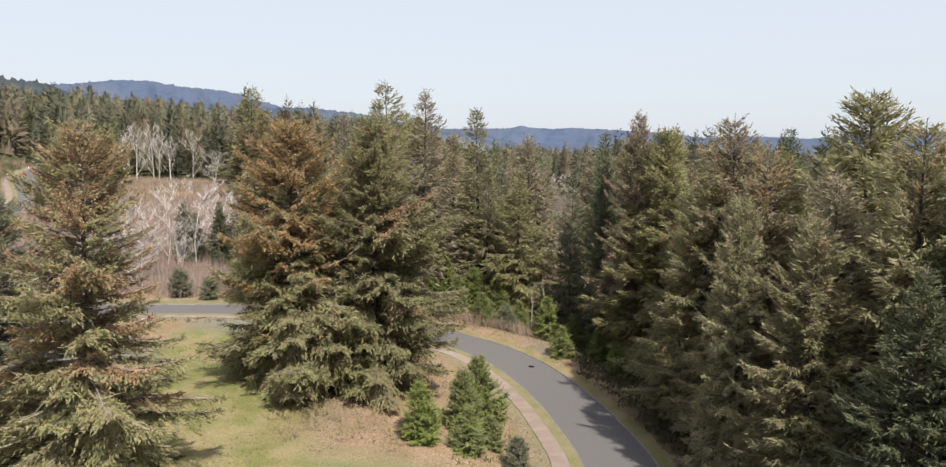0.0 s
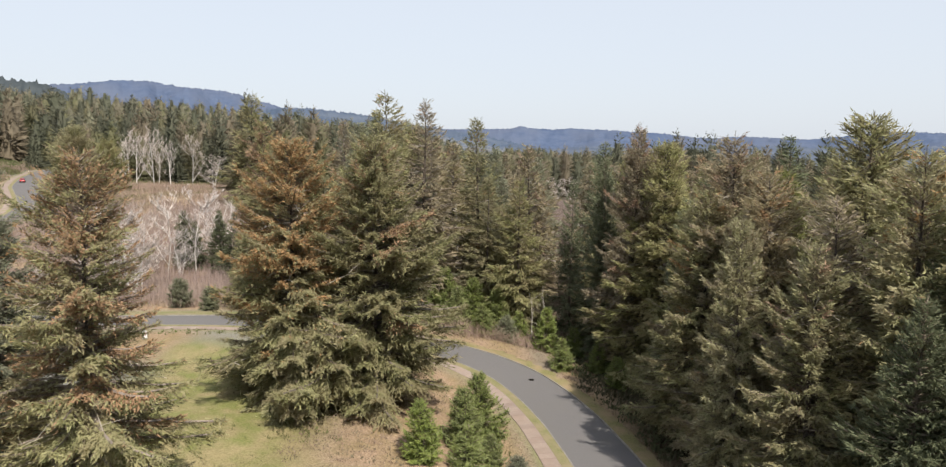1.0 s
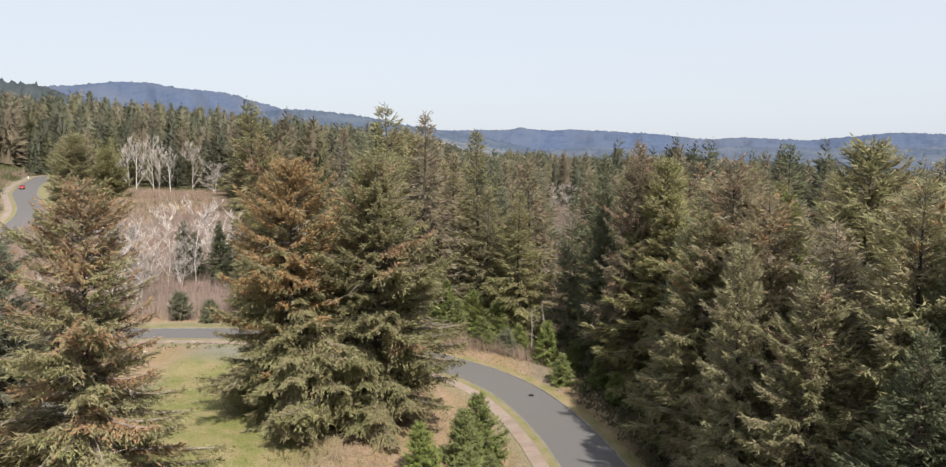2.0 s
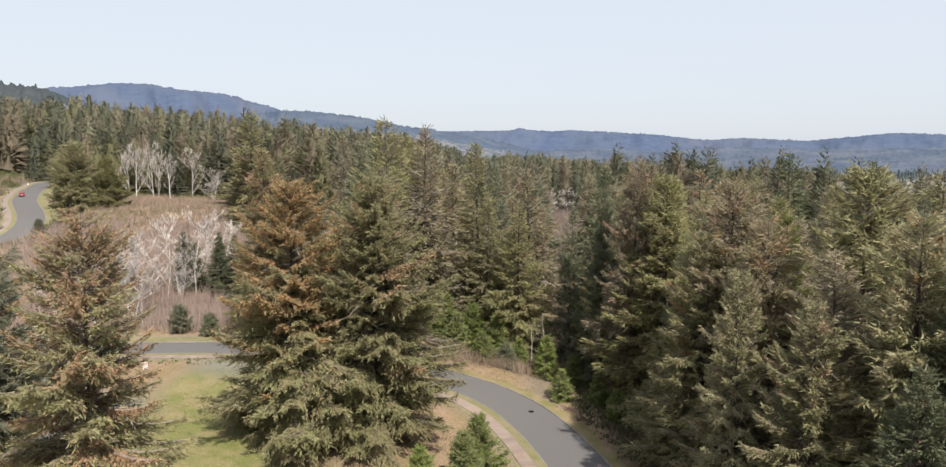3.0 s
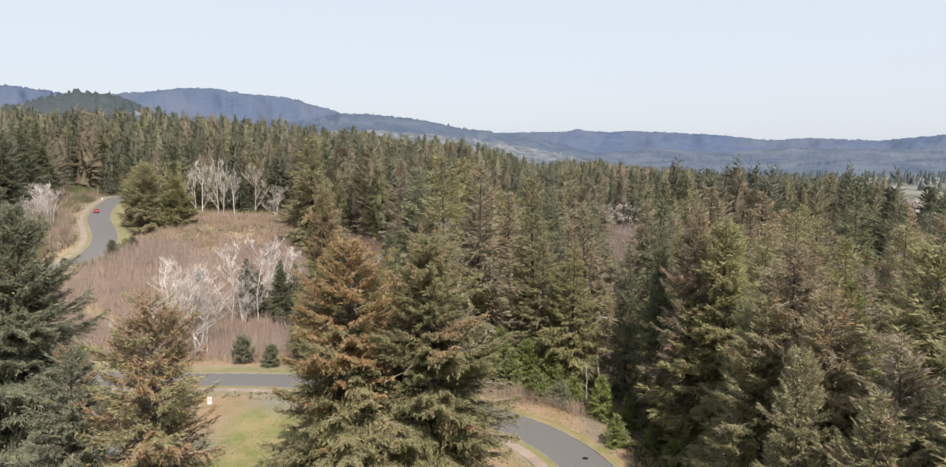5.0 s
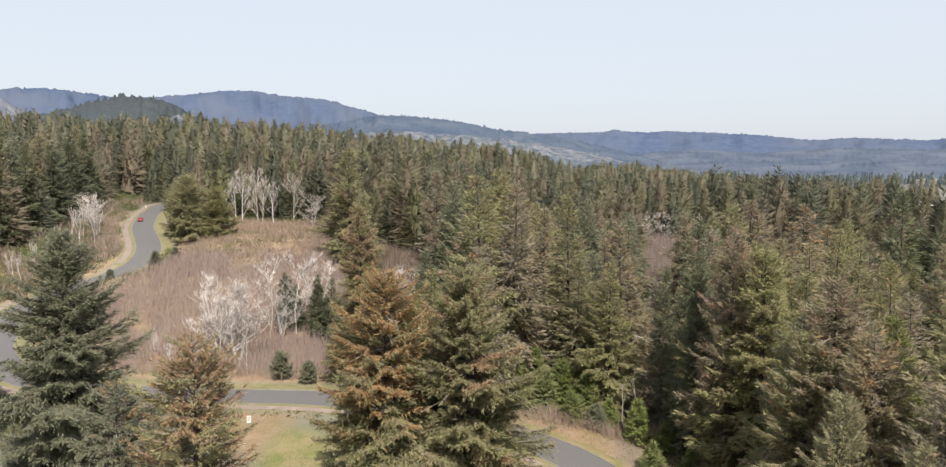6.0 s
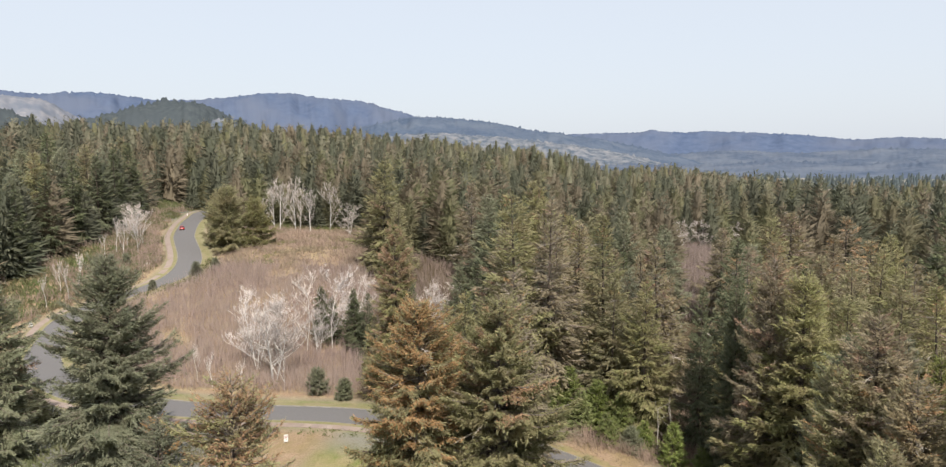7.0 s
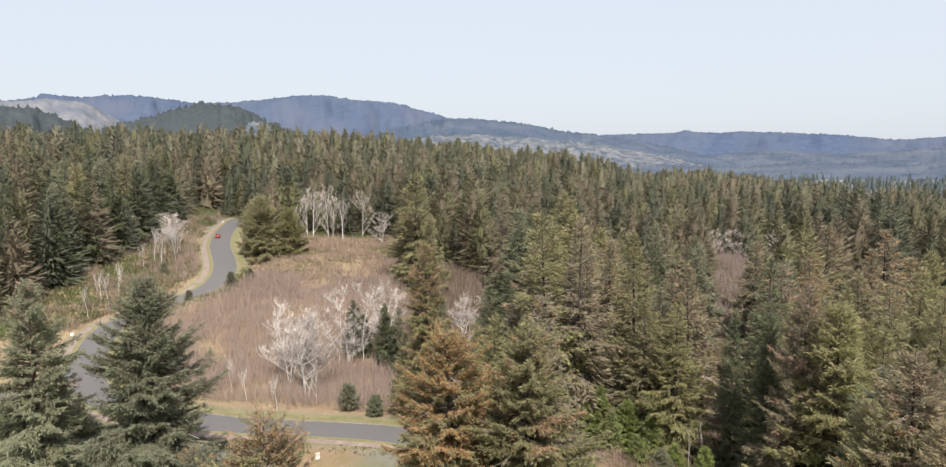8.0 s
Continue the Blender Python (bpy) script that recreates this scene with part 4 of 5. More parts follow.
alder_big = bare_tree(101, 14, 1.7, 6, 4, stems=3, girth=0.009)
alder_tall = bare_tree(102, 13, 1.3, 6, 4, girth=0.009)
alder_slim = bare_tree(103, 9, 0.6, 5, 3, girth=0.008)
birch = bare_tree(104, 17, 0.8, 6, 4, girth=0.011)
ALDERS = [(alder_big, -65.2, 138.5, 1.3, "large many-stemmed bare alder with whitish twigs"), (alder_big, -72.5, 146.0, 1.15, "bare alder with whitish twigs above the thicket"),
          (alder_tall, -66.6, 159.0, 1.35, "bare white-stemmed alder before a dark fir"), (alder_tall, -60.8, 160.0, 1.4, "bare white-stemmed alder above the thicket"),
          (alder_big, -58.0, 166.0, 1.1, "bare alder with whitish twigs above the thicket"), (alder_tall, -76.5, 152.0, 1.2, "bare alder with whitish twigs above the thicket"),
          (alder_big, -70.0, 151.0, 0.95, "bare alder with whitish twigs above the thicket"), (alder_big, -63.0, 157.0, 0.8, "bare alder with whitish twigs above the thicket"),
          (alder_slim, -67.0, 128.8, 0.8, "slim young bare alder beside the verge"), (alder_slim, -75.5, 132.2, 0.8, "slim young bare alder beside the verge"),
          (alder_slim, -80.9, 136.2, 0.9, "slim young bare alder in the thicket"), (alder_slim, -60.8, 133.4, 0.85, "slim young bare alder beside the verge"),
          (birch, -137.7, 296.0, 1.0, "white-stemmed bare tree at the wood's edge"), (birch, -133.5, 292.5, 1.15, "white-stemmed bare tree at the wood's edge"),
          (birch, -127.2, 294.0, 1.2, "white-stemmed bare tree at the wood's edge"), (birch, -124.0, 291.0, 0.9, "white-stemmed bare tree at the wood's edge"),
          (birch, -119.4, 291.0, 0.95, "white-stemmed bare tree at the wood's edge"), (birch, -113.0, 297.0, 1.1, "white-stemmed bare tree at the wood's edge"),
          (alder_big, -97.9, 279.0, 0.9, "rounded pale bare tree at the wood's edge"), (alder_slim, -145.0, 300.0, 1.4, "slim pale bare tree at the wood's edge"),
          (alder_slim, -150.2, 177.5, 1.0, "slim pale bare tree on the bank"), (alder_slim, -152.5, 186.0, 1.1, "slim pale bare tree on the bank"),
          (alder_slim, -152.1, 222.0, 1.5, "slim pale bare tree on the bank"), (alder_tall, -157.8, 233.0, 0.95, "bare pale alder on the bank beside the road"),
          (alder_tall, -155.0, 227.0, 0.9, "bare pale alder on the bank beside the road"), (alder_big, -170.0, 247.0, 0.9, "whitish bare alder before the dark wood"),
          (alder_slim, -157.0, 212.0, 1.0, "slim pale bare tree on the bank"), (alder_slim, -154.0, 217.0, 1.3, "slim pale bare tree on the bank"), (alder_slim, -158.5, 226.0, 1.4, "slim pale bare tree on the bank"),
          (alder_slim, -149.5, 190.0, 1.2, "slim pale bare tree on the bank"), (alder_slim, -147.5, 183.0, 1.2, "slim pale bare tree on the bank"), (alder_slim, -160.0, 222.0, 1.3, "slim pale bare tree on the bank"),
          (alder_tall, -164.0, 240.0, 1.0, "bare pale alder on the bank beside the road"), (alder_big, 44.0, 331.0, 0.9, "pale bare alder in a forest gap"),
          (alder_big, 36.0, 336.0, 0.85, "pale bare alder in a forest gap"), (alder_big, 104.0, 330.0, 0.9, "pale bare alder in a forest gap"),
          (alder_big, 60.0, 336.0, 0.8, "pale bare alder in a forest gap"), (alder_big, 78.0, 216.0, 0.9, "pale bare alder in a forest gap"), (alder_tall, -38.0, 168.0, 0.9, "bare pale alder in a gap of the wood"), (alder_big, -41.5, 180.0, 0.8, "bare pale alder in a gap of the wood"), (alder_tall, -36.0, 156.0, 0.8, "bare pale alder in a gap of the wood")]
for tree, x, y, s, label in ALDERS:
    plant(tree, x, y, label, "bare_tree", "bare alders and birches", s, float(rng.uniform(0, 360)))

round_spruce = conifer(27, 20.0, 8.4, 0.72, 9, 0.50, 0.02, 0.50, 0.14, 0.0, 0.05, 3, NEEDLE, hang=0.22, broad=0.34)
# firs that stand alone by the clearing and the upper road
for tree, x, y, s, w, label in [(round_spruce, -125.0, 232.0, 1.08, 1.0, "broad green spruce beside the upper road"), (round_spruce, -131.5, 238.5, 0.92, 0.95, "green spruce beside the upper road"),
                                (round_spruce, -117.5, 238.0, 0.85, 1.0, "green spruce beside the upper road"), (tree_j, -65.0, 165.0, 0.40, 1.2, "small dark fir behind the bare alders"),
                                (tree_j, -62.0, 163.5, 0.34, 1.2, "small dark fir behind the bare alders"), (tree_j, -55.2, 160.0, 0.44, 1.1, "small dark fir at the clearing's edge"),
                                (MID[2], -51.0, 156.0, 0.5, 1.1, "dark fir at the clearing's edge"), (MID[0], -44.0, 140.0, 0.5, 1.1, "young spruce at the clearing's edge"),
                                (MID[5], -101.0, 112.5, 0.34, 1.5, "bushy young spruce inside the road bend"), (MID[0], -95.5, 110.0, 0.28, 1.5, "bushy young spruce inside the road bend"), (MID[3], -108.5, 117.0, 0.30, 1.5, "bushy young spruce inside the road bend"),
                                (MID[5], -82.0, 104.0, 0.32, 1.4, "bushy young spruce inside the road bend"), (MID[1], -113.0, 121.5, 0.26, 1.5, "bushy young spruce inside the road bend")]:
    plant(tree, x, y, label, scale=s, wide=w, turn=float(rng.uniform(0, 360)))

for k, (x, y, sc) in enumerate([(-176, 198, 0.9), (-184, 205, 1.1), (-178, 213, 0.95), (-187, 220, 1.15), (-180, 228, 1.0), (-190, 236, 1.2), (-183, 245, 1.0), (-193, 253, 1.15), (-190, 264, 1.05), (-199, 272, 1.2), (-197, 284, 1.1), (-206, 292, 1.2), (-193, 195, 1.1), (-199, 228, 1.2), (-203, 245, 1.25)]):
    plant(COARSE[(2, 3, 2, 0)[k % 4]], x, y, ("dark green fir", "grey-green spruce", "dark green fir", "olive-green spruce")[k % 4] + " at the top of the scrubby bank", scale=sc, wide=1.1, turn=k * 77.0, group="trees along the bank")

# ---- young conifers ----
sapling = conifer(30, 4.2, 2.3, 0.24, 8, 0.21, 0.02, 0.72, 0.05, 0, 0.0, 0, NEEDLE_YOUNG, hang=0.15, broad=0.30, lumpy=0.4)
sapling_grey = conifer(31, 4.2, 2.5, 0.24, 9, 0.21, 0.02, 0.60, 0.05, 0, 0.0, 0, NEEDLE_GREY, hang=0.15, broad=0.30, lumpy=0.4)
sapling_slim = conifer(32, 6.0, 2.8, 0.30, 8, 0.23, 0.02, 0.72, 0.06, 0, 0.0, 0, NEEDLE_YOUNG, hang=0.15, broad=0.30, lumpy=0.4)
SAPLINGS = [(sapling_grey, -53.6, 132.6, 1.2, "round grey-green young spruce before the thicket"), (sapling_grey, -47.2, 130.4, 0.95, "round grey-green young spruce beside the verge"),
            (sapling_slim, -5.0, 69.6, 1.0, "bright green young spruce on leaf litter"), (sapling_slim, 0.8, 78.6, 1.28, "tall young spruce in the roadside strip"), (sapling_slim, -0.9, 74.5, 1.1, "young spruce in the roadside strip"),
            (sapling, -0.4, 69.4, 1.05, "young spruce in the roadside strip"), (sapling_grey, 4.4, 68.6, 0.75, "bushy young spruce beside the footway"), (sapling, 2.0, 72.6, 0.8, "bushy young spruce beside the footway"),
            (sapling_slim, 0.2, 131.0, 1.45, "bright green young spruce on the roadside bank"), 
            (sapling, 1.7, 122.6, 1.25, "young spruce on the roadside bank"), (sapling_grey, 5.8, 121.6, 1.05, "bushy young spruce on the roadside bank"), (sapling_slim, 12.2, 119.0, 1.2, "young spruce on the roadside bank"),
            (sapling, 13.2, 106.0, 1.05, "bushy young spruce above the kerb"), 
            (sapling_slim, -2.8, 127.5, 1.2, "young spruce on the roadside bank"), (sapling_slim, 4.4, 128.5, 1.35, "young spruce on the roadside bank"),  
            (sapling_slim, 18.6, 106.0, 0.8, "thin young spruce below the wood"), 
            (sapling, 8.0, 124.2, 1.2, "young spruce on the roadside bank"), (sapling, 16.4, 116.0, 1.1, "young spruce on the roadside bank"), (sapling_slim, -7.2, 131.5, 1.0, "bright green young spruce on the roadside bank"),
            (sapling_slim, -5.0, 133.5, 1.5, "bright green young spruce on the roadside bank"), (sapling, 20.0, 99.0, 1.0, "young spruce below the wood"),
            (sapling_grey, -126.0, 190.0, 0.7, "round green shrub beside the upper road"), (sapling_grey, -120.0, 203.0, 1.0, "round green shrub beside the upper road"),
            (sapling_grey, -117.0, 209.0, 0.9, "round green shrub beside the upper road"), (sapling_grey, -148.0, 210.0, 0.9, "round green shrub on the bank")]
for tree, x, y, s, label in SAPLINGS:
    plant(tree, x, y, label, "young_spruce", "young spruces", s, float(rng.uniform(0, 360)), sink=0.05)


# ---- dead stems ----
def snag(seed, high, radius, sticks=5):
    rg = np.random.default_rng(seed)
    zs = np.linspace(-0.3, high, 9)
    core = np.concatenate([np.cumsum(rg.normal(size=(9, 2)) * 0.09, 0), zs[:, None], np.linspace(radius, radius * 0.35, 9)[:, None]], 1)
    arms = []
    for q in range(sticks):
        i = rg.integers(3, 9)
        a, L = rg.uniform(0, 6.283), rg.uniform(0.8, 2.6)
        s = np.linspace(0, 1, 4)
        o = np.array([math.cos(a), math.sin(a), 0])
        arms.append(np.concatenate([core[i, :3] + o * (L * s)[:, None] + np.array([0, 0, 1.0]) * (L * (0.1 * s + 0.5 * s * s))[:, None], np.linspace(radius * 0.35, 0.02, 4)[:, None]], 1))
    out = {"trunk": mesh_of("trunk", *tubes([core], 7), DEAD, True)}
    if arms:
        out["dead_wood"] = mesh_of("dead_wood", *tubes(arms, 4), DEAD)
    return out


plant(snag(1, 18.0, 0.40, 7), -3.6, 157.0, "tall bleached broken trunk with bare stubs", "snag")
plant(snag(2, 10.4, 0.17, 0), -10.6, 133.0, "pale barkless leaning stem", "snag")
plant(snag(3, 10.0, 0.16, 0), -9.3, 133.4, "pale barkless leaning stem", "snag")
plant(snag(4, 9.0, 0.12, 7), 12.4, 123.4, "thin grey dead tree with crooked twigs", "snag")
plant(snag(5, 8.0, 0.10, 7), 10.2, 124.6, "thin grey dead tree with crooked twigs", "snag")


# ---- thicket, scrub and litter ----
def scatter(inside, x0, x1, y0, y1, count, seed):
    rg = np.random.default_rng(seed)
    x, y = rg.uniform(x0, x1, count), rg.uniform(y0, y1, count)
    k = inside(x, y)
    return x[k], y[k], ground_height(x[k], y[k]), rg


def clump(name, where, label, mat, high, blades, width, splay, category="shrubs"):
    """Upright blades or stems, several to each spot, in one mesh."""
    x, y, z, rg = where
    p = np.repeat(np.stack([x, y, z], 1), blades, 0)
    p = p + np.concatenate([rg.normal(size=(len(p), 2)) * splay * 0.5, np.zeros((len(p), 1)) - 0.05], 1)
    tall = rg.uniform(0.55, 1.15, len(p)) * np.repeat(rg.uniform(0.6, 1.2, len(x)), blades) * high
    d = np.concatenate([rg.normal(size=(len(p), 2)) * splay / max(high, 0.5) * 0.6, np.ones((len(p), 1))], 1)
    v, f = tufts(p, d, tall, width * rg.uniform(0.7, 1.3, len(p)), rg)
    tagged(new(name, mesh_of(name, v, f, mat)), label, category, kind="stuff")


def on_slope(x, y):
    d = road_distance(x, y)[0]
    return (x < -36 - 0.37 * (y - 133) + 3 * np.sin(y * 0.3)) & (d > 9.5)


patchy = lambda x, y, k: np.sin(x * 0.17 + 1.5 * np.sin(y * 0.11 + k)) * np.sin(y * 0.14 + k)
clump("thicket", scatter(lambda x, y: on_slope(x, y) & (y > 131 + 1.5 * np.sin(x * 0.4)) & (patchy(x, y, 1) > -0.75), -126, -36, 131, 212, 13000, 1), "dense reddish-brown thicket of bare saplings", STEM, 4.2, 4, 0.062, 1.6, "thicket")
clump("thicket", scatter(lambda x, y: on_slope(x, y) & (y > 131 + 1.5 * np.sin(x * 0.4)), -126, -36, 131, 212, 10000, 2), "fine reddish twigs of the sapling thicket", STEM, 2.4, 5, 0.055, 1.8, "thicket")
clump("bracken", scatter(lambda x, y: on_slope(x, y), -165, -70, 195, 302, 9000, 3), "dry beige bracken and grass on the slope", BRACKEN, 0.9, 4, 0.30, 0.9, "bracken")
clump("thicket", scatter(lambda x, y: on_slope(x, y) & (patchy(x, y, 4) > -0.15), -150, -70, 200, 302, 6500, 4), "brown twiggy saplings on the upper slope", STEM, 2.4, 5, 0.075, 1.5, "thicket")
clump("bracken", scatter(lambda x, y: on_slope(x, y) & (patchy(x * 2.1, y * 2.3, 5) > 0.1), -165, -70, 198, 302, 3200, 22), "taller rusty bracken and brambles in patches on the slope", BRACKEN, 1.9, 9, 0.20, 1.1, "bracken")
clump("broom_scrub", scatter(lambda x, y: on_slope(x, y) & (patchy(x, y, 2) > 0.35), -150, -80, 200, 290, 1300, 5), "olive broom bushes on the slope", BROOM, 1.2, 11, 0.24, 1.2)
upper_bank = lambda x, y: (road_distance(x, y)[2] > 8.2) & (x > -235) & (x < -130) & (x > -194 - 0.36 * np.maximum(0, y - 235))
clump("broom_scrub", scatter(lambda x, y: upper_bank(x, y) & (road_distance(x, y)[2] > 10 + 3 * np.sin(y * 0.2)), -235, -130, 160, 345, 17000, 6), "olive and brown broom scrub on the bank", BROOM, 1.5, 9, 0.26, 1.4)
clump("thicket", scatter(lambda x, y: upper_bank(x, y) & (patchy(x, y, 3) > -0.1), -200, -135, 165, 330, 4200, 7), "bare brown saplings on the bank", STEM, 4.2, 7, 0.075, 1.6, "thicket")
clump("bracken", scatter(lambda x, y: upper_bank(x, y) & (patchy(x, y, 6) > -0.2), -200, -135, 165, 330, 5000, 21), "dry pinkish bracken on the bank", BRACKEN, 1.1, 5, 0.24, 1.0, "bracken")
clump("broom_scrub", scatter(lambda x, y: (np.abs(road_distance(x, y)[2] + 7.5 + np.sin(y)) < 2.2), -140, -112, 182, 222, 700, 8), "green scrub along the road's edge", BROOM, 1.2, 11, 0.22, 1.2)
bank = lambda x, y: (road_distance(x, y)[2] < -6.5)
clump("thicket", scatter(lambda x, y: bank(x, y) & (patchy(x, y, 2) > -0.3), -6, 22, 116, 142, 1500, 9), "reddish bare brush on the roadside bank", STEM, 2.8, 7, 0.05, 1.2, "thicket")
clump("thicket", scatter(lambda x, y: (y > 245) & (y < 335) & (x / y > 0.11) & (x / y < 0.21) | (np.hypot(x - 104, y - 322) < 13) | (y > 215) & (y < 325) & ((x / y > 0.095) & (x / y < 0.16) | (x / y > 0.325) & (x / y < 0.36)), 18, 125, 215, 350, 9000, 10), "pale pinkish brush in the forest gaps", STEM, 4.5, 6, 0.10, 1.3, "thicket")
clump("fallen_leaves", scatter(lambda x, y: zones(x, y)[1] > 0.3, -30, 20, 60, 128, 16000, 11), "brown fallen leaves and twigs on the ground", LITTER, 0.22, 2, 0.14, 0.35, "leaf litter")
clump("grass_tufts", scatter(lambda x, y: (zones(x, y)[0] > 0.25) & (road_distance(x, y)[0] > 7.2), -60, 14, 56, 118, 22000, 12), "short yellow-green grass tufts on the lawn", GRASS, 0.14, 2, 0.07, 0.25, "grass")
clump("low_scrub", scatter(lambda x, y: (np.hypot((x + 20) / 7, (y - 71.5) / 2.2) < 1) | (np.hypot((x - 1) / 3.5, (y - 72) / 10) < 1) | (np.hypot((x + 44) / 8, (y - 113.5) / 2.0) < 1), -55, 8, 60, 118, 2600, 13), "low dry brush on the lawn's edge", BROOM, 0.55, 6, 0.12, 0.5)
clump("broom_scrub", scatter(lambda x, y: (road_distance(x, y)[2] > 8.4) & (x < -56 + 4 * np.sin(y * 0.3)), -125, -52, 92, 142, 3200, 15), "yellow-green scrub inside the road bend", BROOM, 1.1, 10, 0.22, 1.1)
clump("thicket", scatter(lambda x, y: np.abs(x + 0.230 * y) < 8, -64, -26, 140, 236, 3000, 17), "pinkish bare brush in the wood's gap", STEM, 3.6, 4, 0.08, 0.8, "thicket")
clump("field_brush", scatter(lambda x, y: (x / y > 0.37) & (x / y < 0.8) & (np.hypot(x, y) > 340), 110, 560, 260, 800, 9000, 16), "pale brush on the far field", TWIG, 3.0, 3, 0.35, 1.5, "brush")
clump("understorey", scatter(lambda x, y: np.abs(x + 127 - 0.37 * (302 - y)) < 60, -160, -80, 296, 312, 1500, 23), "mixed brown and green undergrowth below the white-stemmed trees", BROOM, 2.0, 8, 0.25, 1.1)
clump("understorey", scatter(lambda x, y: (road_distance(x, y)[2] < -6.3) & (x > 15), 15, 34, 44, 125, 2600, 14), "dark undergrowth below the roadside wood", BROOM, 0.8, 6, 0.2, 0.8)


# ---- road furniture ----
def cover():
    t = thing("drain_cover", (8.3, 101.2, float(np.interp(101.2, LINE[30:, 1][:60], LINE_Z[30:][:60]))), "dark round iron cover set in the asphalt", "manhole cover")
    bm = bmesh.new()
    bmesh.ops.create_cone(bm, cap_ends=True, segments=24, radius1=0.42, radius2=0.42, depth=0.03)
    part_bm("frame", bm, IRON, t)
    bm = bmesh.new()
    bmesh.ops.create_cone(bm, cap_ends=True, segments=24, radius1=0.34, radius2=0.34, depth=0.03, matrix=Matrix.Translation((0, 0, 0.012)))
    for q in range(5):
        box_bm(bm, -0.25, 0.25, -0.22 + q * 0.1, -0.18 + q * 0.1, 0.02, 0.036)
    part_bm("lid", bm, IRON, t)
    i = int(np.argmin(np.hypot(LINE[:, 0] - 8.3, LINE[:, 1] - 101.2)))
    t.location.z = LINE_Z[i] + 0.085


cover()


def board_sign(x, y, turn):
    """A small white notice board on two posts."""
    t = thing("notice_board", (x, y, height_at(x, y)), "small white notice board on two wooden posts", "sign")
    for sx in (-0.26, 0.26):
        part_bm("post", box_bm(bmesh.new(), sx - 0.05, sx + 0.05, -0.05, 0.05, -0.3, 1.5, 0.012), POST, t)
    panel = part_bm("panel", box_bm(bmesh.new(), -0.34, 0.34, -0.085, -0.055, 0.35, 1.55, 0.01), WHITE, t, "white board")
    for q, (w, h) in enumerate(((0.24, 0.07), (0.20, 0.04), (0.23, 0.04), (0.15, 0.04))):
        part_bm("bar", box_bm(bmesh.new(), -w, w, -0.094, -0.086, 1.22 - q * 0.15, 1.22 - q * 0.15 + h), INK, panel)
    t.rotation_euler.z = radians(turn)


board_sign(-49.1, 108.1, 24)


def marker(x, y):
    t = thing("marker_post", (x, y, height_at(x, y)), "short white marker post beside the road", "post")
    part_bm("shaft", box_bm(bmesh.new(), -0.12, 0.12, -0.12, 0.12, -0.3, 1.1, 0.03), WHITE, t)
    part_bm("cap", box_bm(bmesh.new(), -0.15, 0.15, -0.15, 0.15, 1.1, 1.18, 0.02), POST, t)


marker(-187.6, 311.5)


def cabinet(x, y):
    t = thing("utility_box", (x, y, height_at(x, y)), "low pale utility box beside the footway", "box")
    part_bm("plinth", box_bm(bmesh.new(), -0.5, 0.5, -0.4, 0.4, -0.2, 0.1, 0.02), KERB, t)
    part_bm("body", box_bm(bmesh.new(), -0.42, 0.42, -0.32, 0.32, 0.1, 0.85, 0.03), WHITE, t)
    part_bm("lid", box_bm(bmesh.new(), -0.45, 0.45, -0.35, 0.35, 0.85, 0.92, 0.02), WHITE, t)


cabinet(-142.9, 163.2)


def boulder(x, y, size, seed):
    bm = bmesh.new()
    bmesh.ops.create_icosphere(bm, subdivisions=2, radius=size)
    for v in bm.verts:
        v.co *= 1 + 0.35 * noise.noise(v.co * (1.3 / size) + Vector((seed * 3.1, 0, 0)))
        v.co.z *= 0.65
    ob = part_bm("boulder", bm, STONE)
    ob.location = (x, y, height_at(x, y) + 0.15 * size)
    tagged(ob, "pale rough boulder on the roadside bank", "rock", "boulders on the bank")


rg2 = np.random.default_rng(9)
for q in range(14):
    boulder(-140.5 + rg2.normal() * 1.6, 210.8 + rg2.normal() * 2.2, float(rg2.uniform(0.35, 0.8)), q)


def loft(sections, mat, name, parent, label=""):
    """A closed skin over cross-sections of equal point counts along x."""
    v, f = [], []
    n = len(sections[0])
    for s in sections:
        v += s
    for i in range(len(sections) - 1):
        for k in range(n):
            f.append((i * n + k, i * n + (k + 1) % n, (i + 1) * n + (k + 1) % n, (i + 1) * n + k))
    me = bpy.data.meshes.new(name)
    me.from_pydata(v, [], f + [tuple(range(n))[::-1], tuple((len(sections) - 1) * n + k for k in range(n))])
    me.materials.append(mat)
    for p in me.polygons:
        p.use_smooth = True
    return part(name, me, parent, label)


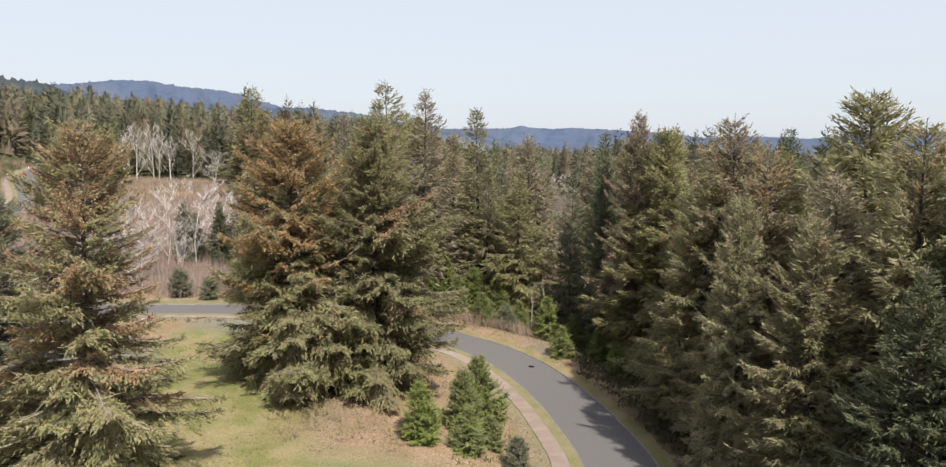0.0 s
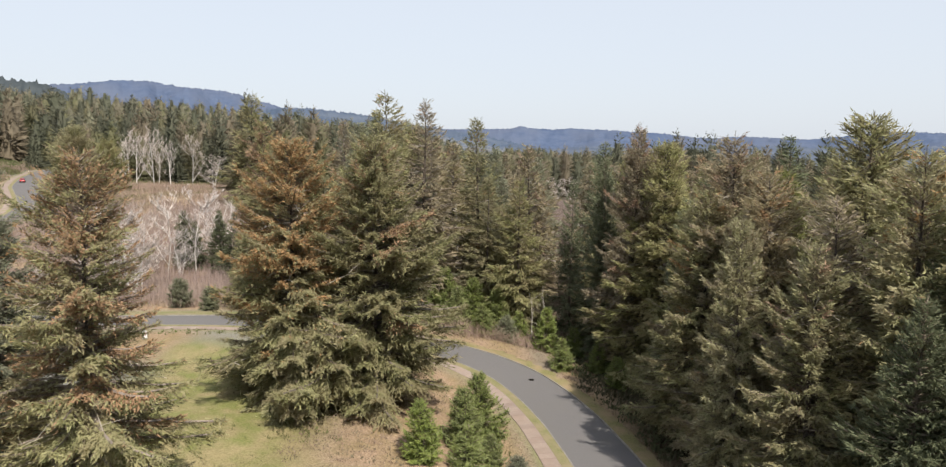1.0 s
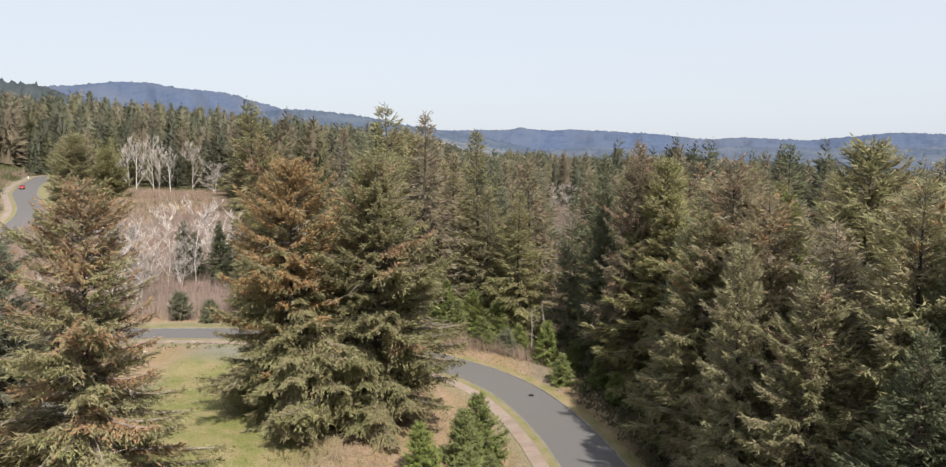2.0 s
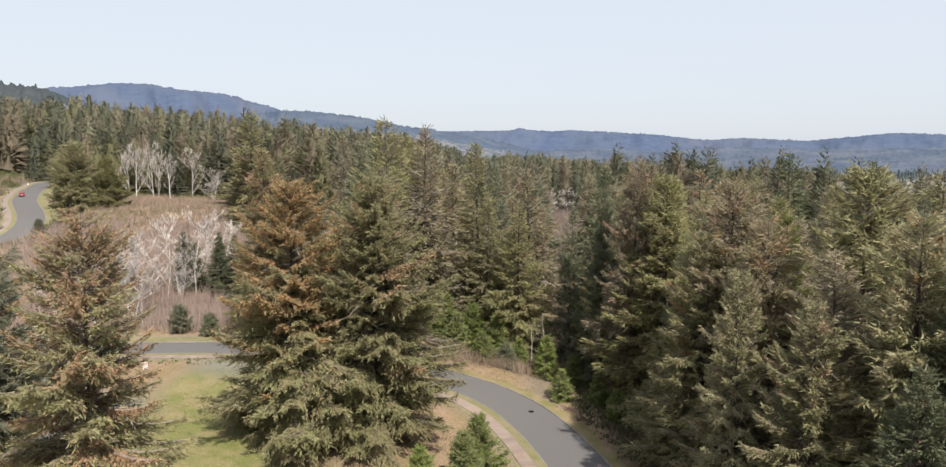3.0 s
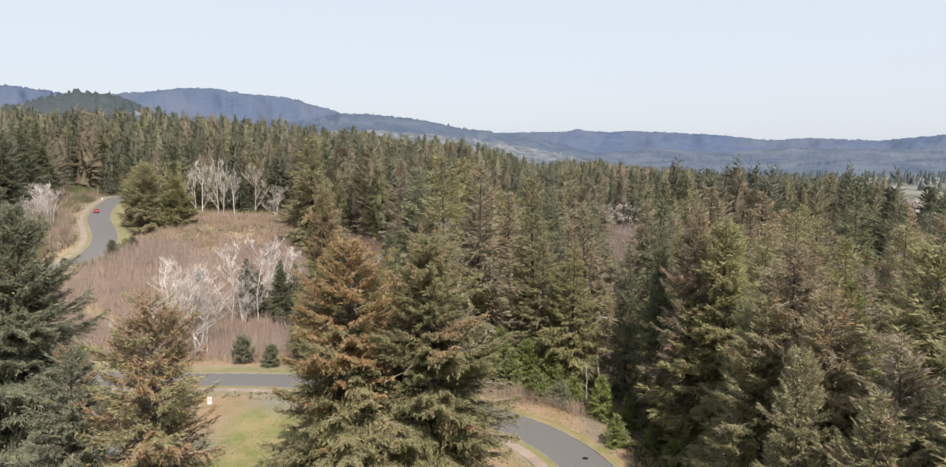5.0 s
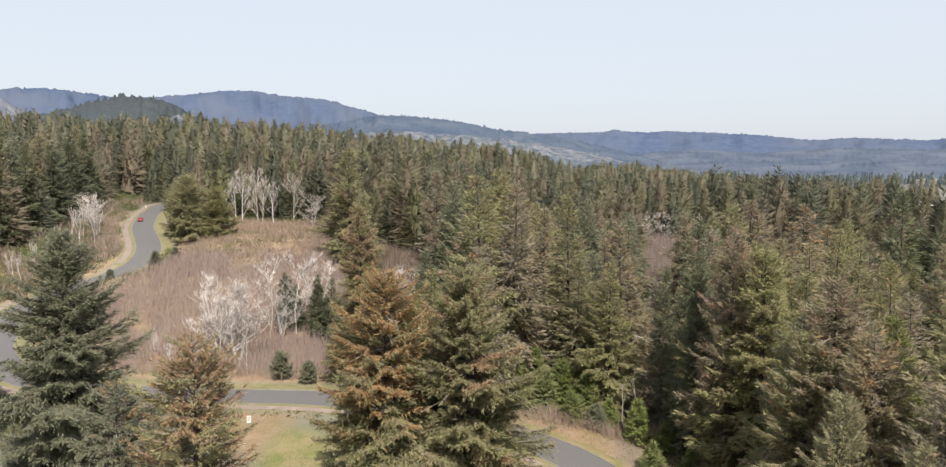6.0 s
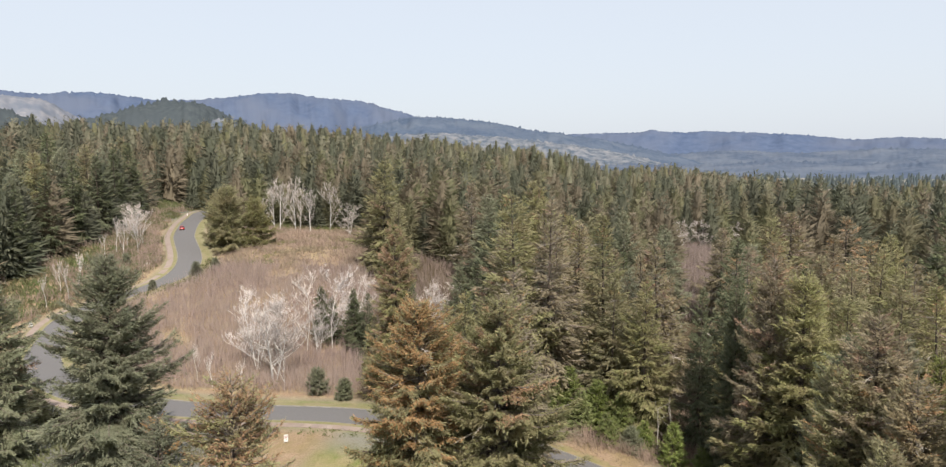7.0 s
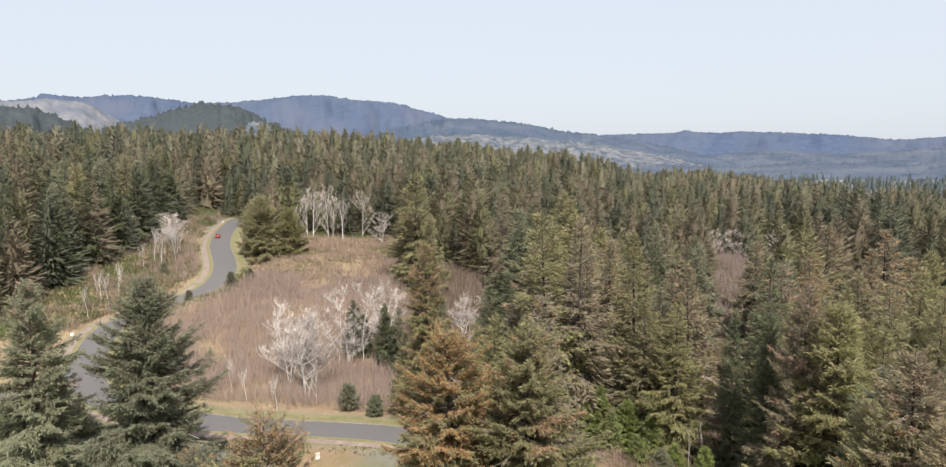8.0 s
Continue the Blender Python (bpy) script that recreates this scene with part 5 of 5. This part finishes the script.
def car(x, y, z, turn):
    t = thing("car", (x, y, z), "small red hatchback car on the asphalt road", "car")

    def section(px, w, z0, z1, inset):
        return [(px, -w, z0), (px, -w, (z0 + z1) / 2), (px, -w + inset, z1), (px, w - inset, z1), (px, w, (z0 + z1) / 2), (px, w, z0)]

    loft([section(q, w, a, b, 0.08) for q, w, a, b in ((-2.05, 0.68, 0.42, 0.72), (-1.95, 0.80, 0.28, 0.86), (-1.2, 0.86, 0.24, 0.94), (0, 0.87, 0.24, 0.97), (1.2, 0.86, 0.24, 1.0), (1.9, 0.82, 0.28, 0.98), (2.02, 0.74, 0.42, 0.9))], CAR_RED, "body", t)
    loft([section(q, w, a, b, 0.10) for q, w, a, b in ((-1.0, 0.80, 0.92, 0.96), (-0.35, 0.76, 0.92, 1.40), (1.0, 0.74, 0.92, 1.46), (1.75, 0.74, 0.92, 1.36), (1.95, 0.76, 0.92, 0.98))], GLASS, "windows", t, "dark tinted windows")
    loft([section(q, w, a, b, 0.08) for q, w, a, b in ((-0.32, 0.66, 1.385, 1.43), (0.4, 0.68, 1.43, 1.48), (1.2, 0.68, 1.44, 1.48), (1.72, 0.66, 1.36, 1.41))], CAR_RED, "roof", t)
    for sy in (-0.6, 0.6):
        part_bm("headlight", box_bm(bmesh.new(), -2.03, -1.93, sy - 0.16, sy + 0.16, 0.62, 0.76, 0.03), LAMP, t)
    part_bm("bumper", box_bm(bmesh.new(), -2.10, -1.95, -0.70, 0.70, 0.34, 0.52, 0.04), RUBBER, t)
    part_bm("number_plate", box_bm(bmesh.new(), -2.115, -2.102, -0.26, 0.26, 0.40, 0.50), WHITE, t)
    for px in (-1.28, 1.28):
        for sy in (-0.80, 0.80):
            bm = bmesh.new()
            bmesh.ops.create_cone(bm, cap_ends=True, segments=20, radius1=0.31, radius2=0.31, depth=0.20, matrix=pose(px, sy, 0.31, 90))
            wheel = part_bm("wheel", bm, RUBBER, t)
            bm = bmesh.new()
            bmesh.ops.create_cone(bm, cap_ends=True, segments=14, radius1=0.20, radius2=0.18, depth=0.22, matrix=pose(px, sy, 0.31, 90))
            part_bm("rim", bm, ALLOY, wheel)
    t.rotation_euler.z = radians(turn)


CAR_AT = int(np.argmin(np.hypot(LINE[:, 0] + 166.5, LINE[:, 1] - 272.5)))
way = LINE_T[CAR_AT]
spot = LINE[CAR_AT] + LINE_N[CAR_AT] * 1.6
car(float(spot[0]), float(spot[1]), float(LINE_Z[CAR_AT]) + 0.05, math.degrees(math.atan2(way[1], way[0])))


# ---- footway slabs ----
def footway():
    inner, outer = HALF + 1.32, HALF + 3.15
    base = strip([inner - 0.02, inner, outer, outer + 0.02], [-0.1, 0.12, 0.12, -0.1], 0, END, SLAB, "footway")
    walk_way = tagged(new("footway", base), "pale brown concrete footway beside the verge", "footway", kind="structure")
    for i in range(60, 190):
        p = [LINE[k][None] + LINE_N[k][None] * np.array([[inner + 0.02], [outer - 0.02]]) for k in (i, i + 1)]
        z = [LINE_Z[i], LINE_Z[i + 1]]
        a, b = p[0], p[1]
        g = (b - a) * 0.012
        c = np.array([[*(a[0] + g[0]), z[0]], [*(a[1] + g[1]), z[0]], [*(b[1] - g[1]), z[1]], [*(b[0] - g[0]), z[1]]])
        low, top = c + np.array([0, 0, 0.10]), c + np.array([0, 0, 0.145])
        me = mesh_of("slab", np.concatenate([low, top]), [(4, 5, 6, 7)[::-1], (0, 1, 5, 4)[::-1], (1, 2, 6, 5)[::-1], (2, 3, 7, 6)[::-1], (3, 0, 4, 7)[::-1]], SLAB)
        part("slab", me, walk_way)


footway()
